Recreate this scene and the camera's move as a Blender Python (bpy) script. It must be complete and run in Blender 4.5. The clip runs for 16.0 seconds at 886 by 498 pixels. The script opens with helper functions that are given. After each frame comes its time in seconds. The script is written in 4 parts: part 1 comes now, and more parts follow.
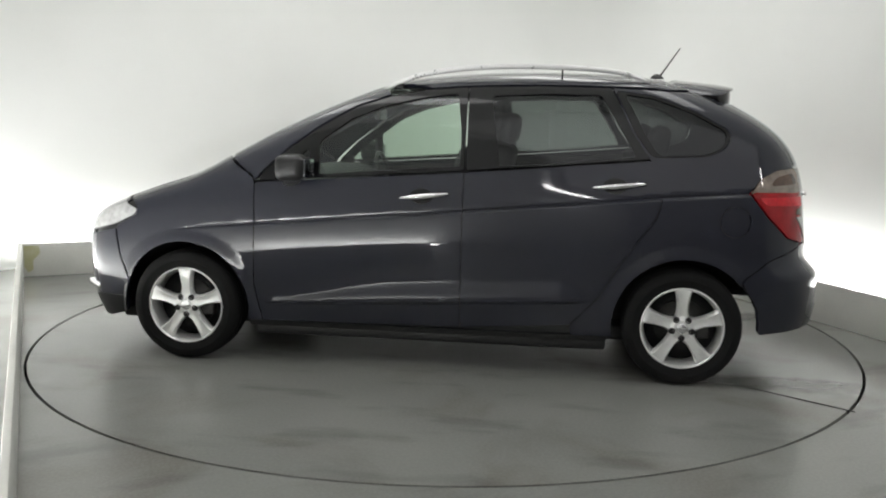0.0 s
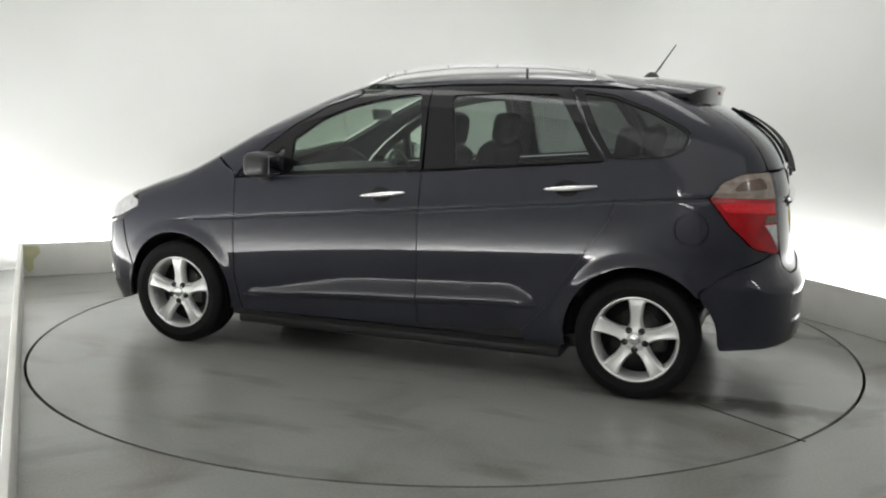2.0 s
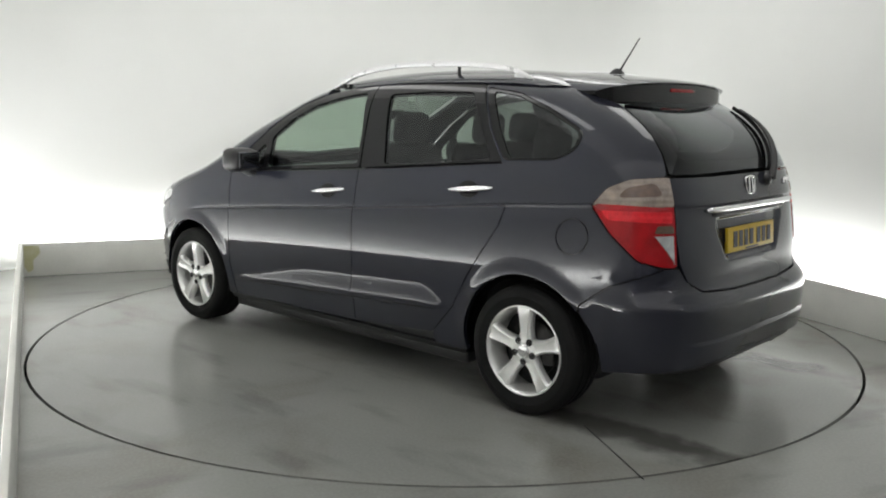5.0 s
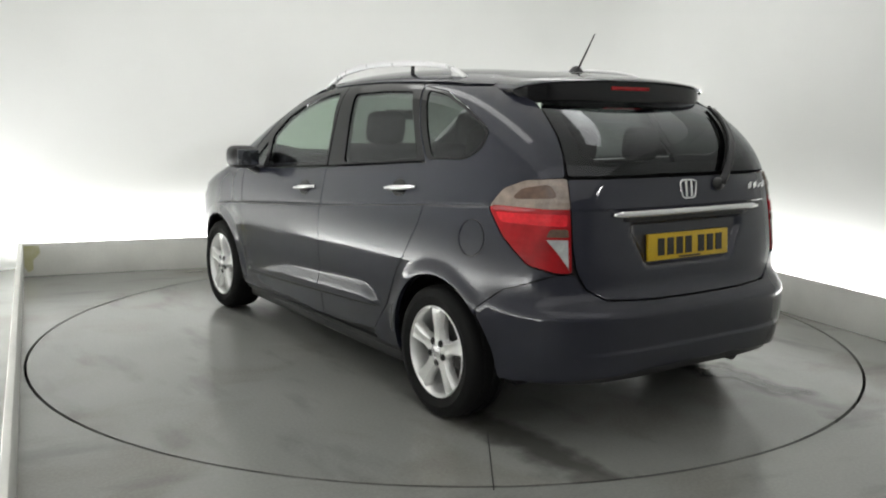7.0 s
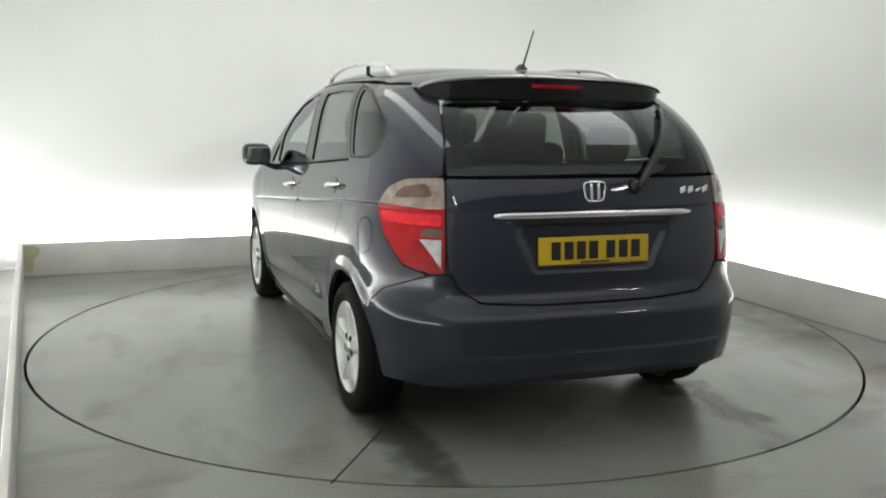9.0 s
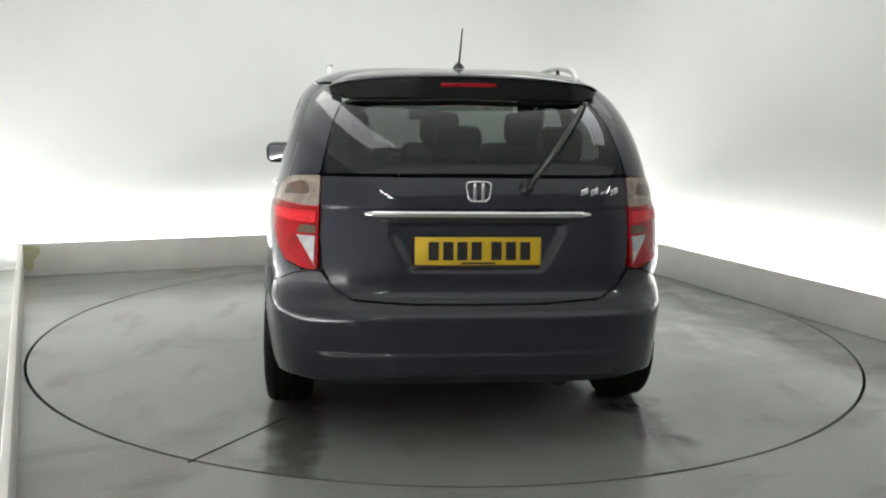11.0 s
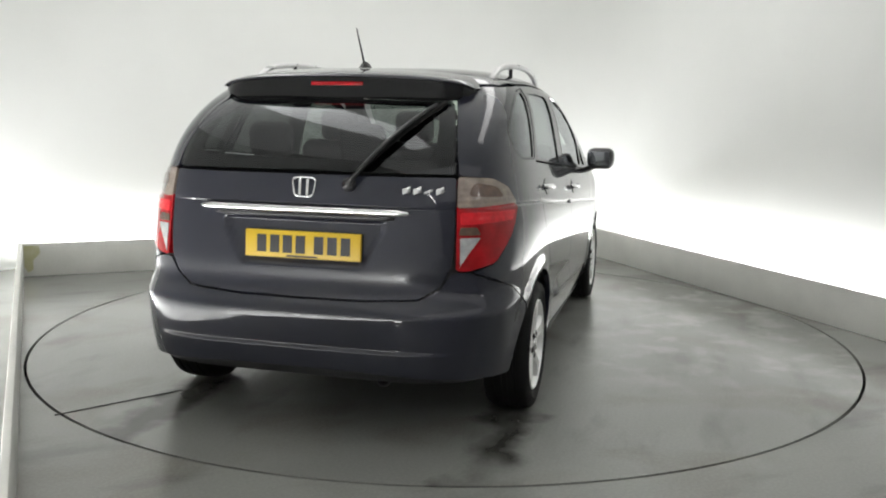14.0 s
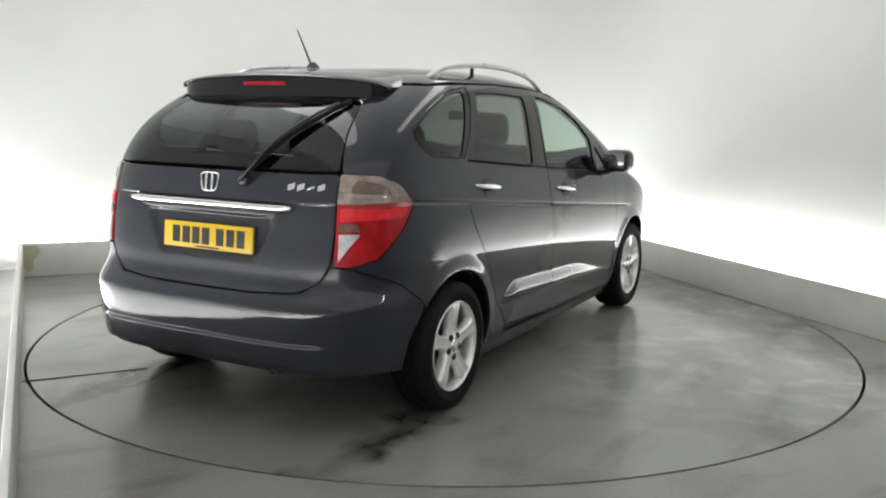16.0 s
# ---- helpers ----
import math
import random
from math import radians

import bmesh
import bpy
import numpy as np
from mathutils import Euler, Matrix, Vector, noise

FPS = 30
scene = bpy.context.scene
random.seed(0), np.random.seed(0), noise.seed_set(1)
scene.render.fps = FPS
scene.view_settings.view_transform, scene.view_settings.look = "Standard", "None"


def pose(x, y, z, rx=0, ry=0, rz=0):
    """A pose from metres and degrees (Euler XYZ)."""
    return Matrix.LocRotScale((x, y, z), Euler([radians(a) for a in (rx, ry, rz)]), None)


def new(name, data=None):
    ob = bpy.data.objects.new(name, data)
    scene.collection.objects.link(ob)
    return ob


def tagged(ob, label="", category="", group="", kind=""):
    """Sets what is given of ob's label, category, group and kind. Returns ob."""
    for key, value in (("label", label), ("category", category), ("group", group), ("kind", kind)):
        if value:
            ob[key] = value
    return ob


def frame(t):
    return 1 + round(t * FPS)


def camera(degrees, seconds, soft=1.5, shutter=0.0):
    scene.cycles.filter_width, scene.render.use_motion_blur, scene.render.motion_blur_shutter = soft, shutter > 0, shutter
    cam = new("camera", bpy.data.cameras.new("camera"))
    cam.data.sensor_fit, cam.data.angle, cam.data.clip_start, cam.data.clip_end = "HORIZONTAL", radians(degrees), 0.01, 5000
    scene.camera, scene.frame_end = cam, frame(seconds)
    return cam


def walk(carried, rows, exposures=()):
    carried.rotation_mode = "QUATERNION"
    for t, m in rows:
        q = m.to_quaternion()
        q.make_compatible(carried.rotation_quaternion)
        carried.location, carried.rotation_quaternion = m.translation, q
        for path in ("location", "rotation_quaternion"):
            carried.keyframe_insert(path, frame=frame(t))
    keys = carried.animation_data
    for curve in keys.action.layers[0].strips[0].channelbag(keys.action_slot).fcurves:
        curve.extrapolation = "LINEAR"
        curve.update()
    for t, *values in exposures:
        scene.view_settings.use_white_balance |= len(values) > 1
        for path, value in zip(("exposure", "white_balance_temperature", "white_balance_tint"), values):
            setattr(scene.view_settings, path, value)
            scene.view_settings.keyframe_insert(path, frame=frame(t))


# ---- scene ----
# ---- camera: it stands still before a turntable whose axis is the world's z ----
cam = camera(52.57, 16.0, soft=2.0)
EYE = pose(0, -5.677, 1.410, 81.073, 0, 0.197) @ pose(0, 0, 0, 0, 0, 0.92)
walk(cam, [(0.0, EYE), (16.0, EYE)])

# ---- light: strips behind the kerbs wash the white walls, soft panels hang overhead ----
ROOM = pose(0, 0, 0, 0, 0, 22.4)     # the booth stands askew to the camera
LEFT, RIGHT, BACK, OPEN = -2.61, 2.50, 2.67, -3.3
# unseen wall ends, added this far so reflections get no hard edge
WALL_END = -8.98
GAP = 0.55                           # from kerb to wall
HIGH = 3.6

world = bpy.data.worlds.new("world")
scene.world = world
world.use_nodes = True
world.node_tree.nodes["Background"].inputs[0].default_value = (0.8, 0.9, 1.0, 1)
world.node_tree.nodes["Background"].inputs[1].default_value = 0.02
scene.view_settings.exposure = 0.09


def strip_lamp(x, y, length, along_y, power, tilt):
    d = bpy.data.lights.new("strip_lamp", "AREA")
    d.shape, d.size, d.size_y, d.energy, d.color = "RECTANGLE", length, 0.12, power, (1.0, 1.0, 1.0)
    ob = new("strip_lamp", d)
    ob.matrix_world = ROOM @ pose(x, y, 0.06, 0, 0, 90 if along_y else 0) @ pose(0, 0, 0, 180 + tilt, 0, 0)
    return ob


STRIP = 17
strip_lamp(LEFT - 0.43, 0.30, 4.4, True, STRIP * 4.4, 0)
strip_lamp(LEFT - 0.43, -3.10, 2.3, True, STRIP * 1.55 * 2.3, 0)
strip_lamp(RIGHT + 0.43, 0.30, 4.4, True, STRIP * 4.4, 0)
strip_lamp(0, BACK + 0.43, 5.0, False, STRIP * 5.0, 0)
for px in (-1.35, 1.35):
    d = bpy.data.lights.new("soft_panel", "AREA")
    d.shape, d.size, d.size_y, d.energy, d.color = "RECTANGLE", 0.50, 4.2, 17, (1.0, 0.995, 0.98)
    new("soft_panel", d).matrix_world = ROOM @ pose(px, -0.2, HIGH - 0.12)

# the hall behind the camera: an added fill panel, and two bare tubes, whose streaks show in the paint
d = bpy.data.lights.new("hall_fill", "AREA")
d.shape, d.size, d.size_y, d.energy, d.color = "RECTANGLE", 6.0, 4.4, 35, (1.0, 0.99, 1.0)
new("hall_fill", d).matrix_world = ROOM @ pose(-0.10, -6.2, HIGH - 0.12)
for a, b in (((-0.40, -6.7, 3.15), (0.15, -8.1, 3.05)), ((4.45, -4.0, 2.95), (5.0, -5.0, 2.95))):
    a, b = Vector(a), Vector(b)
    d = bpy.data.lights.new("hall_tube", "AREA")
    d.shape, d.size, d.size_y, d.energy, d.color = "RECTANGLE", (b - a).length, 0.05, 9, (1.0, 1.0, 1.0)
    z = ((a + b) / 2 - Vector((0, -1, 0.8))).normalized()
    x = (b - a).normalized()
    y = z.cross(x).normalized()
    m = Matrix((x, y, x.cross(y))).transposed().to_4x4()
    new("hall_tube", d).matrix_world = Matrix.Translation((a + b) / 2) @ m

# ---- materials ----
def material(name, colour, rough=0.5, metal=0.0, grain=0.0, scale=8.0, bump=0.0, coat=0.0, colour2=None, spread=0.0, fine=90.0):
    """A surface with two scales of variation in colour and roughness, and fine relief."""
    m = bpy.data.materials.new(name)
    m.use_nodes = True
    n, l = m.node_tree.nodes, m.node_tree.links
    b = n["Principled BSDF"]
    b.inputs["Metallic"].default_value = metal
    b.inputs["Coat Weight"].default_value = coat
    b.inputs["Coat Roughness"].default_value = 0.04
    where = n.new("ShaderNodeTexCoord")
    big, small = n.new("ShaderNodeTexNoise"), n.new("ShaderNodeTexNoise")
    big.inputs["Scale"].default_value, big.inputs["Detail"].default_value = scale, 6
    small.inputs["Scale"].default_value, small.inputs["Detail"].default_value = fine, 3
    for t in (big, small):
        l.new(where.outputs["Object"], t.inputs["Vector"])
    both = n.new("ShaderNodeMath")
    both.operation = "MULTIPLY_ADD"
    both.inputs[1].default_value = 0.35
    l.new(small.outputs["Fac"], both.inputs[0])
    l.new(big.outputs["Fac"], both.inputs[2])
    ramp = n.new("ShaderNodeValToRGB")
    ramp.color_ramp.elements[0].position, ramp.color_ramp.elements[1].position = 0.45, 0.9
    dark = colour2 or tuple(c * (1 - grain) for c in colour)
    ramp.color_ramp.elements[0].color, ramp.color_ramp.elements[1].color = (*dark, 1), (*colour, 1)
    l.new(both.outputs[0], ramp.inputs[0])
    l.new(ramp.outputs[0], b.inputs["Base Color"])
    r = n.new("ShaderNodeMapRange")
    r.inputs["From Min"].default_value, r.inputs["From Max"].default_value = 0.4, 0.95
    r.inputs["To Min"].default_value, r.inputs["To Max"].default_value = max(rough - spread, 0.02), rough + spread
    l.new(both.outputs[0], r.inputs["Value"])
    l.new(r.outputs[0], b.inputs["Roughness"])
    if bump:
        k = n.new("ShaderNodeBump")
        k.inputs["Strength"].default_value, k.inputs["Distance"].default_value = bump, 0.002
        l.new(small.outputs["Fac"], k.inputs["Height"])
        l.new(k.outputs[0], b.inputs["Normal"])
    return m


def pane(name, tint, gloss=0.06):
    """Thin tinted glass: it lets light straight through and mirrors at a slant."""
    m = bpy.data.materials.new(name)
    m.use_nodes = True
    n, l = m.node_tree.nodes, m.node_tree.links
    n.remove(n["Principled BSDF"])
    clear, shine, mix, slant, power, lift = (n.new("ShaderNode" + k) for k in ("BsdfTransparent", "BsdfGlossy", "MixShader", "LayerWeight", "Math", "Math"))
    clear.inputs[0].default_value = (*tint, 1)
    shine.inputs["Roughness"].default_value = 0.02
    shine.inputs[0].default_value = (0.95, 0.97, 1, 1)
    slant.inputs[0].default_value = 0.5
    power.operation, lift.operation = "POWER", "MULTIPLY_ADD"
    power.inputs[1].default_value, lift.inputs[1].default_value, lift.inputs[2].default_value = 4.5, 0.92, gloss
    l.new(slant.outputs["Facing"], power.inputs[0])
    l.new(power.outputs[0], lift.inputs[0])
    l.new(lift.outputs[0], mix.inputs[0])
    l.new(clear.outputs[0], mix.inputs[1])
    l.new(shine.outputs[0], mix.inputs[2])
    l.new(mix.outputs[0], n["Material Output"].inputs[0])
    return m


def concrete(name, tracks):
    """Painted, worn concrete: mottled grey, pale scuffs, dark damp stains, and tyre tracks on the turntable."""
    m = bpy.data.materials.new(name)
    m.use_nodes = True
    n, l = m.node_tree.nodes, m.node_tree.links
    b = n["Principled BSDF"]
    where = n.new("ShaderNodeTexCoord").outputs["Object"]

    def tex(scale, detail=6, stretch=None, warp=0.0):
        t = n.new("ShaderNodeTexNoise")
        t.inputs["Scale"].default_value, t.inputs["Detail"].default_value, t.inputs["Distortion"].default_value = scale, detail, warp
        if stretch:
            k = n.new("ShaderNodeMapping")
            k.inputs["Scale"].default_value = stretch
            l.new(where, k.inputs["Vector"])
            l.new(k.outputs[0], t.inputs["Vector"])
        else:
            l.new(where, t.inputs["Vector"])
        return t.outputs["Fac"]

    def span(v, a, b_, c=0.0, d=1.0):
        r = n.new("ShaderNodeMapRange")
        r.interpolation_type = "SMOOTHSTEP"
        for k, x in zip(("From Min", "From Max", "To Min", "To Max"), (a, b_, c, d)):
            r.inputs[k].default_value = x
        l.new(v, r.inputs["Value"])
        return r.outputs[0]

    def math(op, a, b_):
        k = n.new("ShaderNodeMath")
        k.operation = op
        for i, x in enumerate((a, b_)):
            if isinstance(x, (int, float)):
                k.inputs[i].default_value = x
            else:
                l.new(x, k.inputs[i])
        return k.outputs[0]

    def blend(fac, a, b_):
        k = n.new("ShaderNodeMix")
        k.data_type = "RGBA"
        for s, x in ((0, fac), (6, a), (7, b_)):
            if isinstance(x, tuple):
                k.inputs[s].default_value = (*x, 1)
            else:
                l.new(x, k.inputs[s])
        return k.outputs[2]

    mottle = tex(0.8, 2)
    base = blend(span(mottle, 0.25, 0.8), FLOOR_DARK, FLOOR_PALE)
    base = blend(span(tex(1.3, 6, None, 0.6), 0.48, 0.70, 0, 0.70), base, FLOOR_GRIME)
    base = blend(span(tex(70, 4), 0.3, 0.75, 0, 0.16), base, FLOOR_SCUFF)
    pale = span(tex(1.1, 1.5, (1, 1.6, 1)), 0.30, 0.90, 0, 0.16)
    base = blend(pale, base, FLOOR_SCUFF)
    damp = span(tex(0.7, 2, (0.7, 1.5, 1)), 0.30, 0.90, 0, 0.10)
    smear = span(tex(2.6, 9, (0.55, 1.5, 1)), 0.50, 0.72, 0, 0.30)
    damp = math("MAXIMUM", damp, smear)
    if tracks:
        xyz = n.new("ShaderNodeSeparateXYZ")
        l.new(where, xyz.inputs[0])
        x, y = xyz.outputs[0], xyz.outputs[1]
        worn = math("MULTIPLY", span(tex(4.2, 14, None, 0.25), 0.44, 0.72, 0, 0.50), math("MULTIPLY", span(y, -0.75, -1.25), span(x, -1.3, -0.2)))
        base = blend(worn, base, FLOOR_WORN)
        ragged = math("MULTIPLY", math("SUBTRACT", tex(3.5, 8), 0.5), 0.45)
        wet = math("MULTIPLY", span(math("ABSOLUTE", math("ADD", math("SUBTRACT", y, 0.08), ragged), 0), 0.74, 0.86, 0.16, 0.0), span(x, -1.0, -1.5))
        damp = math("MAXIMUM", damp, wet)
        for lane, deep in ((0.84, 0.75), (-0.72, 0.95)):
            off = math("ABSOLUTE", math("ADD", math("SUBTRACT", y, lane), ragged), 0)
            lane_mask = span(off, 0.04, 0.18, 1.0, 0.0)
            broken = math("MULTIPLY", lane_mask, span(tex(2.2, 6, (0.6, 1, 1)), 0.36, 0.60, 0.30, 1.0))
            damp = math("MAXIMUM", damp, math("MULTIPLY", math("MULTIPLY", broken, deep), span(x, -1.1, -1.5)))
    base = blend(damp, base, FLOOR_DAMP)
    l.new(base, b.inputs["Base Color"])
    rough = math("SUBTRACT", span(tex(1.2, 1), 0.2, 0.8, 0.20, 0.26), math("MULTIPLY", damp, 0.03))
    l.new(rough, b.inputs["Roughness"])
    k = n.new("ShaderNodeBump")
    k.inputs["Strength"].default_value, k.inputs["Distance"].default_value = 0.03, 0.002
    l.new(tex(9, 1), k.inputs["Height"])
    l.new(k.outputs[0], b.inputs["Normal"])
    return m


FLOOR_WORN = (0.48, 0.49, 0.46)
FLOOR_GRIME = (0.155, 0.146, 0.122)
FLOOR_DARK, FLOOR_PALE, FLOOR_SCUFF, FLOOR_DAMP = (0.212, 0.218, 0.203), (0.262, 0.266, 0.249), (0.40, 0.40, 0.375), (0.03, 0.029, 0.025)
CONCRETE = concrete("floor_concrete", False)
DECK = concrete("turntable_concrete", True)
WALL = material("white_wall_paint", (0.80, 0.81, 0.79), 0.7, grain=0.04, scale=1.2, bump=0.05)
KERB = material("kerb_paint", (0.76, 0.76, 0.72), 0.5, grain=0.16, scale=3.0, bump=0.15, spread=0.1)
MOULD = material("damp_stain", (0.46, 0.45, 0.20), 0.7, colour2=(0.58, 0.57, 0.42), scale=9)
DARKROOM = material("dark_wall", (0.40, 0.40, 0.40), 0.8, grain=0.3, scale=2)
PIT = material("groove_dirt", (0.012, 0.012, 0.012), 0.9, grain=0.3)
PAINT = material("slate_metallic_paint", (0.0128, 0.0142, 0.0245), 0.5, 0.0, grain=0.10, scale=1.5, coat=1.0, spread=0.03, fine=900)
PAINT.node_tree.nodes["Principled BSDF"].inputs["Coat IOR"].default_value = 1.52
PAINT.node_tree.nodes["Principled BSDF"].inputs["Specular IOR Level"].default_value = 0.12
PLASTIC = material("black_plastic", (0.012, 0.012, 0.013), 0.4, grain=0.3, scale=20, bump=0.1, spread=0.06)
GLOSS_BLACK = material("gloss_black_trim", (0.008, 0.008, 0.009), 0.10, grain=0.2)
GLOSS_BLACK.node_tree.nodes["Principled BSDF"].inputs["Specular IOR Level"].default_value = 0.4
RUBBER = material("tyre_rubber", (0.009, 0.009, 0.009), 0.75, grain=0.35, scale=14, bump=0.3, spread=0.1)
RUBBER.node_tree.nodes["Principled BSDF"].inputs["Specular IOR Level"].default_value = 0.2
ALLOY = material("silver_alloy", (0.93, 0.93, 0.92), 0.32, 0.6, grain=0.10, scale=10, spread=0.05)
CHROME = material("chrome", (0.86, 0.86, 0.87), 0.10, 1.0, grain=0.04, spread=0.03)
RAIL = material("satin_silver_rail", (0.72, 0.72, 0.72), 0.30, 0.45, grain=0.06, spread=0.05)
STEEL = material("brake_steel", (0.07, 0.068, 0.066), 0.45, 0.8, grain=0.4, scale=25, spread=0.1)
BROWN = material("indicator_brown", (0.13, 0.075, 0.05), 0.25, grain=0.4, scale=30, coat=0.8)
BRIGHT_RED = material("bright_red_lens", (0.74, 0.02, 0.03), 0.2, grain=0.3, scale=40, coat=0.5)
CEILING = material("white_ceiling_paint", (0.74, 0.74, 0.72), 0.8, grain=0.06, scale=1.5)
RED = material("red_lens", (0.40, 0.0055, 0.010), 0.16, grain=0.45, scale=14, coat=0.45, fine=160)
SMOKE = material("smoked_clear_lens", (0.31, 0.245, 0.20), 0.2, grain=0.45, scale=22, coat=1.0, fine=120)
CLEAR = material("clear_lens", (0.62, 0.62, 0.62), 0.15, 0.3, grain=0.35, scale=28, coat=1.0)
YELLOW = material("plate_yellow", (0.58, 0.39, 0.016), 0.35, grain=0.08, scale=30)
INK = material("plate_ink", (0.012, 0.012, 0.012), 0.4, grain=0.2)
CLOTH = material("dark_seat_cloth", (0.022, 0.022, 0.024), 0.85, grain=0.4, scale=30, bump=0.4, fine=400)
TRIM = material("grey_cabin_trim", (0.035, 0.036, 0.036), 0.6, grain=0.25, scale=12, bump=0.2)
LINING = material("pale_headlining", (0.22, 0.22, 0.21), 0.9, grain=0.1, scale=20)


def ribbed(mat, pitch, strength):
    """Fine horizontal ribs moulded into a lens."""
    n, l = mat.node_tree.nodes, mat.node_tree.links
    where, wave, k = n.new("ShaderNodeTexCoord"), n.new("ShaderNodeTexWave"), n.new("ShaderNodeBump")
    wave.bands_direction = "Z"
    wave.inputs["Scale"].default_value, wave.inputs["Distortion"].default_value = pitch, 0.6
    k.inputs["Strength"].default_value, k.inputs["Distance"].default_value = strength, 0.004
    l.new(where.outputs["Object"], wave.inputs["Vector"])
    l.new(wave.outputs["Fac"], k.inputs["Height"])
    l.new(k.outputs[0], n["Principled BSDF"].inputs["Normal"])


for lens in (RED, BRIGHT_RED):
    lens.node_tree.nodes["Principled BSDF"].inputs["Specular IOR Level"].default_value = 0.2
ribbed(RED, 9.0, 0.10)
ribbed(BRIGHT_RED, 12.0, 0.2)
ribbed(SMOKE, 12.0, 0.35)
FRONT_GLASS = pane("green_tinted_glass", (0.66, 0.76, 0.68))
PRIVACY = pane("privacy_glass", (0.30, 0.33, 0.315), 0.05)
DEEP_PRIVACY = pane("deep_privacy_glass", (0.17, 0.185, 0.18), 0.05)
BACK_GLASS = pane("dark_tailgate_glass", (0.185, 0.196, 0.196), 0.045)
MIRROR = material("mirror_glass", (0.25, 0.26, 0.28), 0.03, 1.0, grain=0.02)


# ---- the body's form: one smooth surface, cut into panels further down ----
def spline(pts):
    """A natural cubic spline through (position, value) pairs."""
    a = np.array(sorted(pts), float)
    x, y = a[:, 0], a[:, 1]
    n, h = len(x), np.diff(a[:, 0])
    A, b = np.eye(n), np.zeros(n)
    for i in range(1, n - 1):
        A[i, i - 1:i + 2] = h[i - 1], 2 * (h[i - 1] + h[i]), h[i]
        b[i] = 6 * ((y[i + 1] - y[i]) / h[i] - (y[i] - y[i - 1]) / h[i - 1])
    m = np.linalg.solve(A, b)

    def value(q):
        q = np.clip(q, x[0], x[-1])
        i = np.clip(np.searchsorted(x, q) - 1, 0, n - 2)
        u, v = x[i + 1] - q, q - x[i]
        return (m[i] * u**3 + m[i + 1] * v**3) / (6 * h[i]) + (y[i] / h[i] - m[i] * h[i] / 6) * u + (y[i + 1] / h[i] - m[i + 1] * h[i] / 6) * v
    return value


MID = 1.30
half_width = spline([(0.10, 0.815), (0.22, 0.870), (0.35, 0.8945), (0.50, 0.908), (0.62, 0.9153), (0.70, 0.917), (0.80, 0.9145), (0.90, 0.9065),
                     (1.05, 0.877), (1.20, 0.845), (1.35, 0.812), (1.50, 0.778), (1.66, 0.735)])
roof_line = spline([(-0.9, 1.36), (-0.6, 1.455), (-0.3, 1.535), (0.0, 1.588), (0.4, 1.612), (0.9, 1.615), (1.3, 1.594), (1.62, 1.542), (1.9, 1.44),
                    (2.2, 1.303), (2.5, 1.137), (2.68, 1.043), (2.85, 0.985), (3.05, 0.918), (3.3, 0.830), (3.45, 0.765), (3.58, 0.72), (3.8, 0.5)])
rear_end = spline([(0.10, -0.66), (0.22, -0.715), (0.35, -0.748), (0.45, -0.758), (0.54, -0.760), (0.58, -0.752), (0.605, -0.729), (0.64, -0.698), (0.72, -0.682), (0.85, -0.668),
                   (1.0, -0.65), (1.1, -0.628), (1.2, -0.588), (1.3, -0.512), (1.4, -0.388), (1.5, -0.225), (1.6, -0.05), (1.7, 0.13)])
front_end = spline([(0.10, 3.32), (0.25, 3.39), (0.45, 3.425), (0.60, 3.425), (0.72, 3.40), (0.82, 3.37), (0.95, 3.35), (1.3, 3.33), (1.7, 3.31)])


def step(v):
    v = np.clip(v, 0, 1)
    return v * v * (3 - 2 * v)


def waist_line(x):
    return np.interp(x, [-0.31, 0.12, 1.14, 2.52, 3.0], [1.0, 0.97, 0.872, 0.752, 0.70])


def flare_line(x):
    return np.interp(x, [0.5, 2.2], [0.43, 0.345])


def relief(x, z):
    """What stands out from the plain side: waist crease, lower door flare, wheel arch lips."""
    waist = waist_line(x)
    out = (-0.008 * step((z - waist + 0.006) / 0.012) - 0.007 * np.exp(-((z - waist - 0.004) / 0.006)**2)) * step((2.75 - x) / 0.3)
    along = step((x - 0.45) / 0.12) * step((2.26 - x) / 0.10)
    low = flare_line(x)
    tall = 0.030 + 0.095 * step((2.25 - x) / 0.8) * step((x - 0.44) / 0.22)
    out = out + 0.20 * tall * along * step((low + tall - z) / tall) * step((z - low + 0.016) / 0.014)
    for hub in (0.0, 2.685):
        r = np.hypot(x - hub, z - 0.305)
        out = out + 0.010 * step(1 - np.abs(r - 0.355) / 0.085) * step((z - 0.2) / 0.2)
    return out


def form(x, y, z):
    """Below 0 inside the body, above 0 outside."""
    dent = 0.020 * step((0.375 - 0.55 * np.clip(0.9 - z, 0, 1) - np.abs(y)) / 0.05) * step((z - 0.735) / 0.03) * step((0.945 - z) / 0.02)
    lip = 0.007 * step((0.425 - z) / 0.02) * step((0.70 - np.abs(y)) / 0.12) + 0.006 * step((z - 0.995) / 0.01)
    X = np.where(x > MID, (x - MID) / (front_end(z) - MID), (MID - x) / (MID - rear_end(z) - dent + lip))
    Z = np.clip((z - 0.5) / (roof_line(x) - 0.5), 0, 3)
    return np.abs(y / (half_width(z) + relief(x, z)))**4.4 + Z**16 + np.abs(np.clip(X, 0, 3))**9 - 1


def out_from(p, d, far=4.0):
    """The points where rays from p, inside the body, along d leave it."""
    lo, hi = np.zeros(len(p)), np.full(len(p), far)
    for _ in range(26):
        mid = (lo + hi) / 2
        inside = form(*(p + d * mid[:, None]).T) < 0
        lo, hi = np.where(inside, mid, lo), np.where(inside, hi, mid)
    return p + d * lo[:, None]


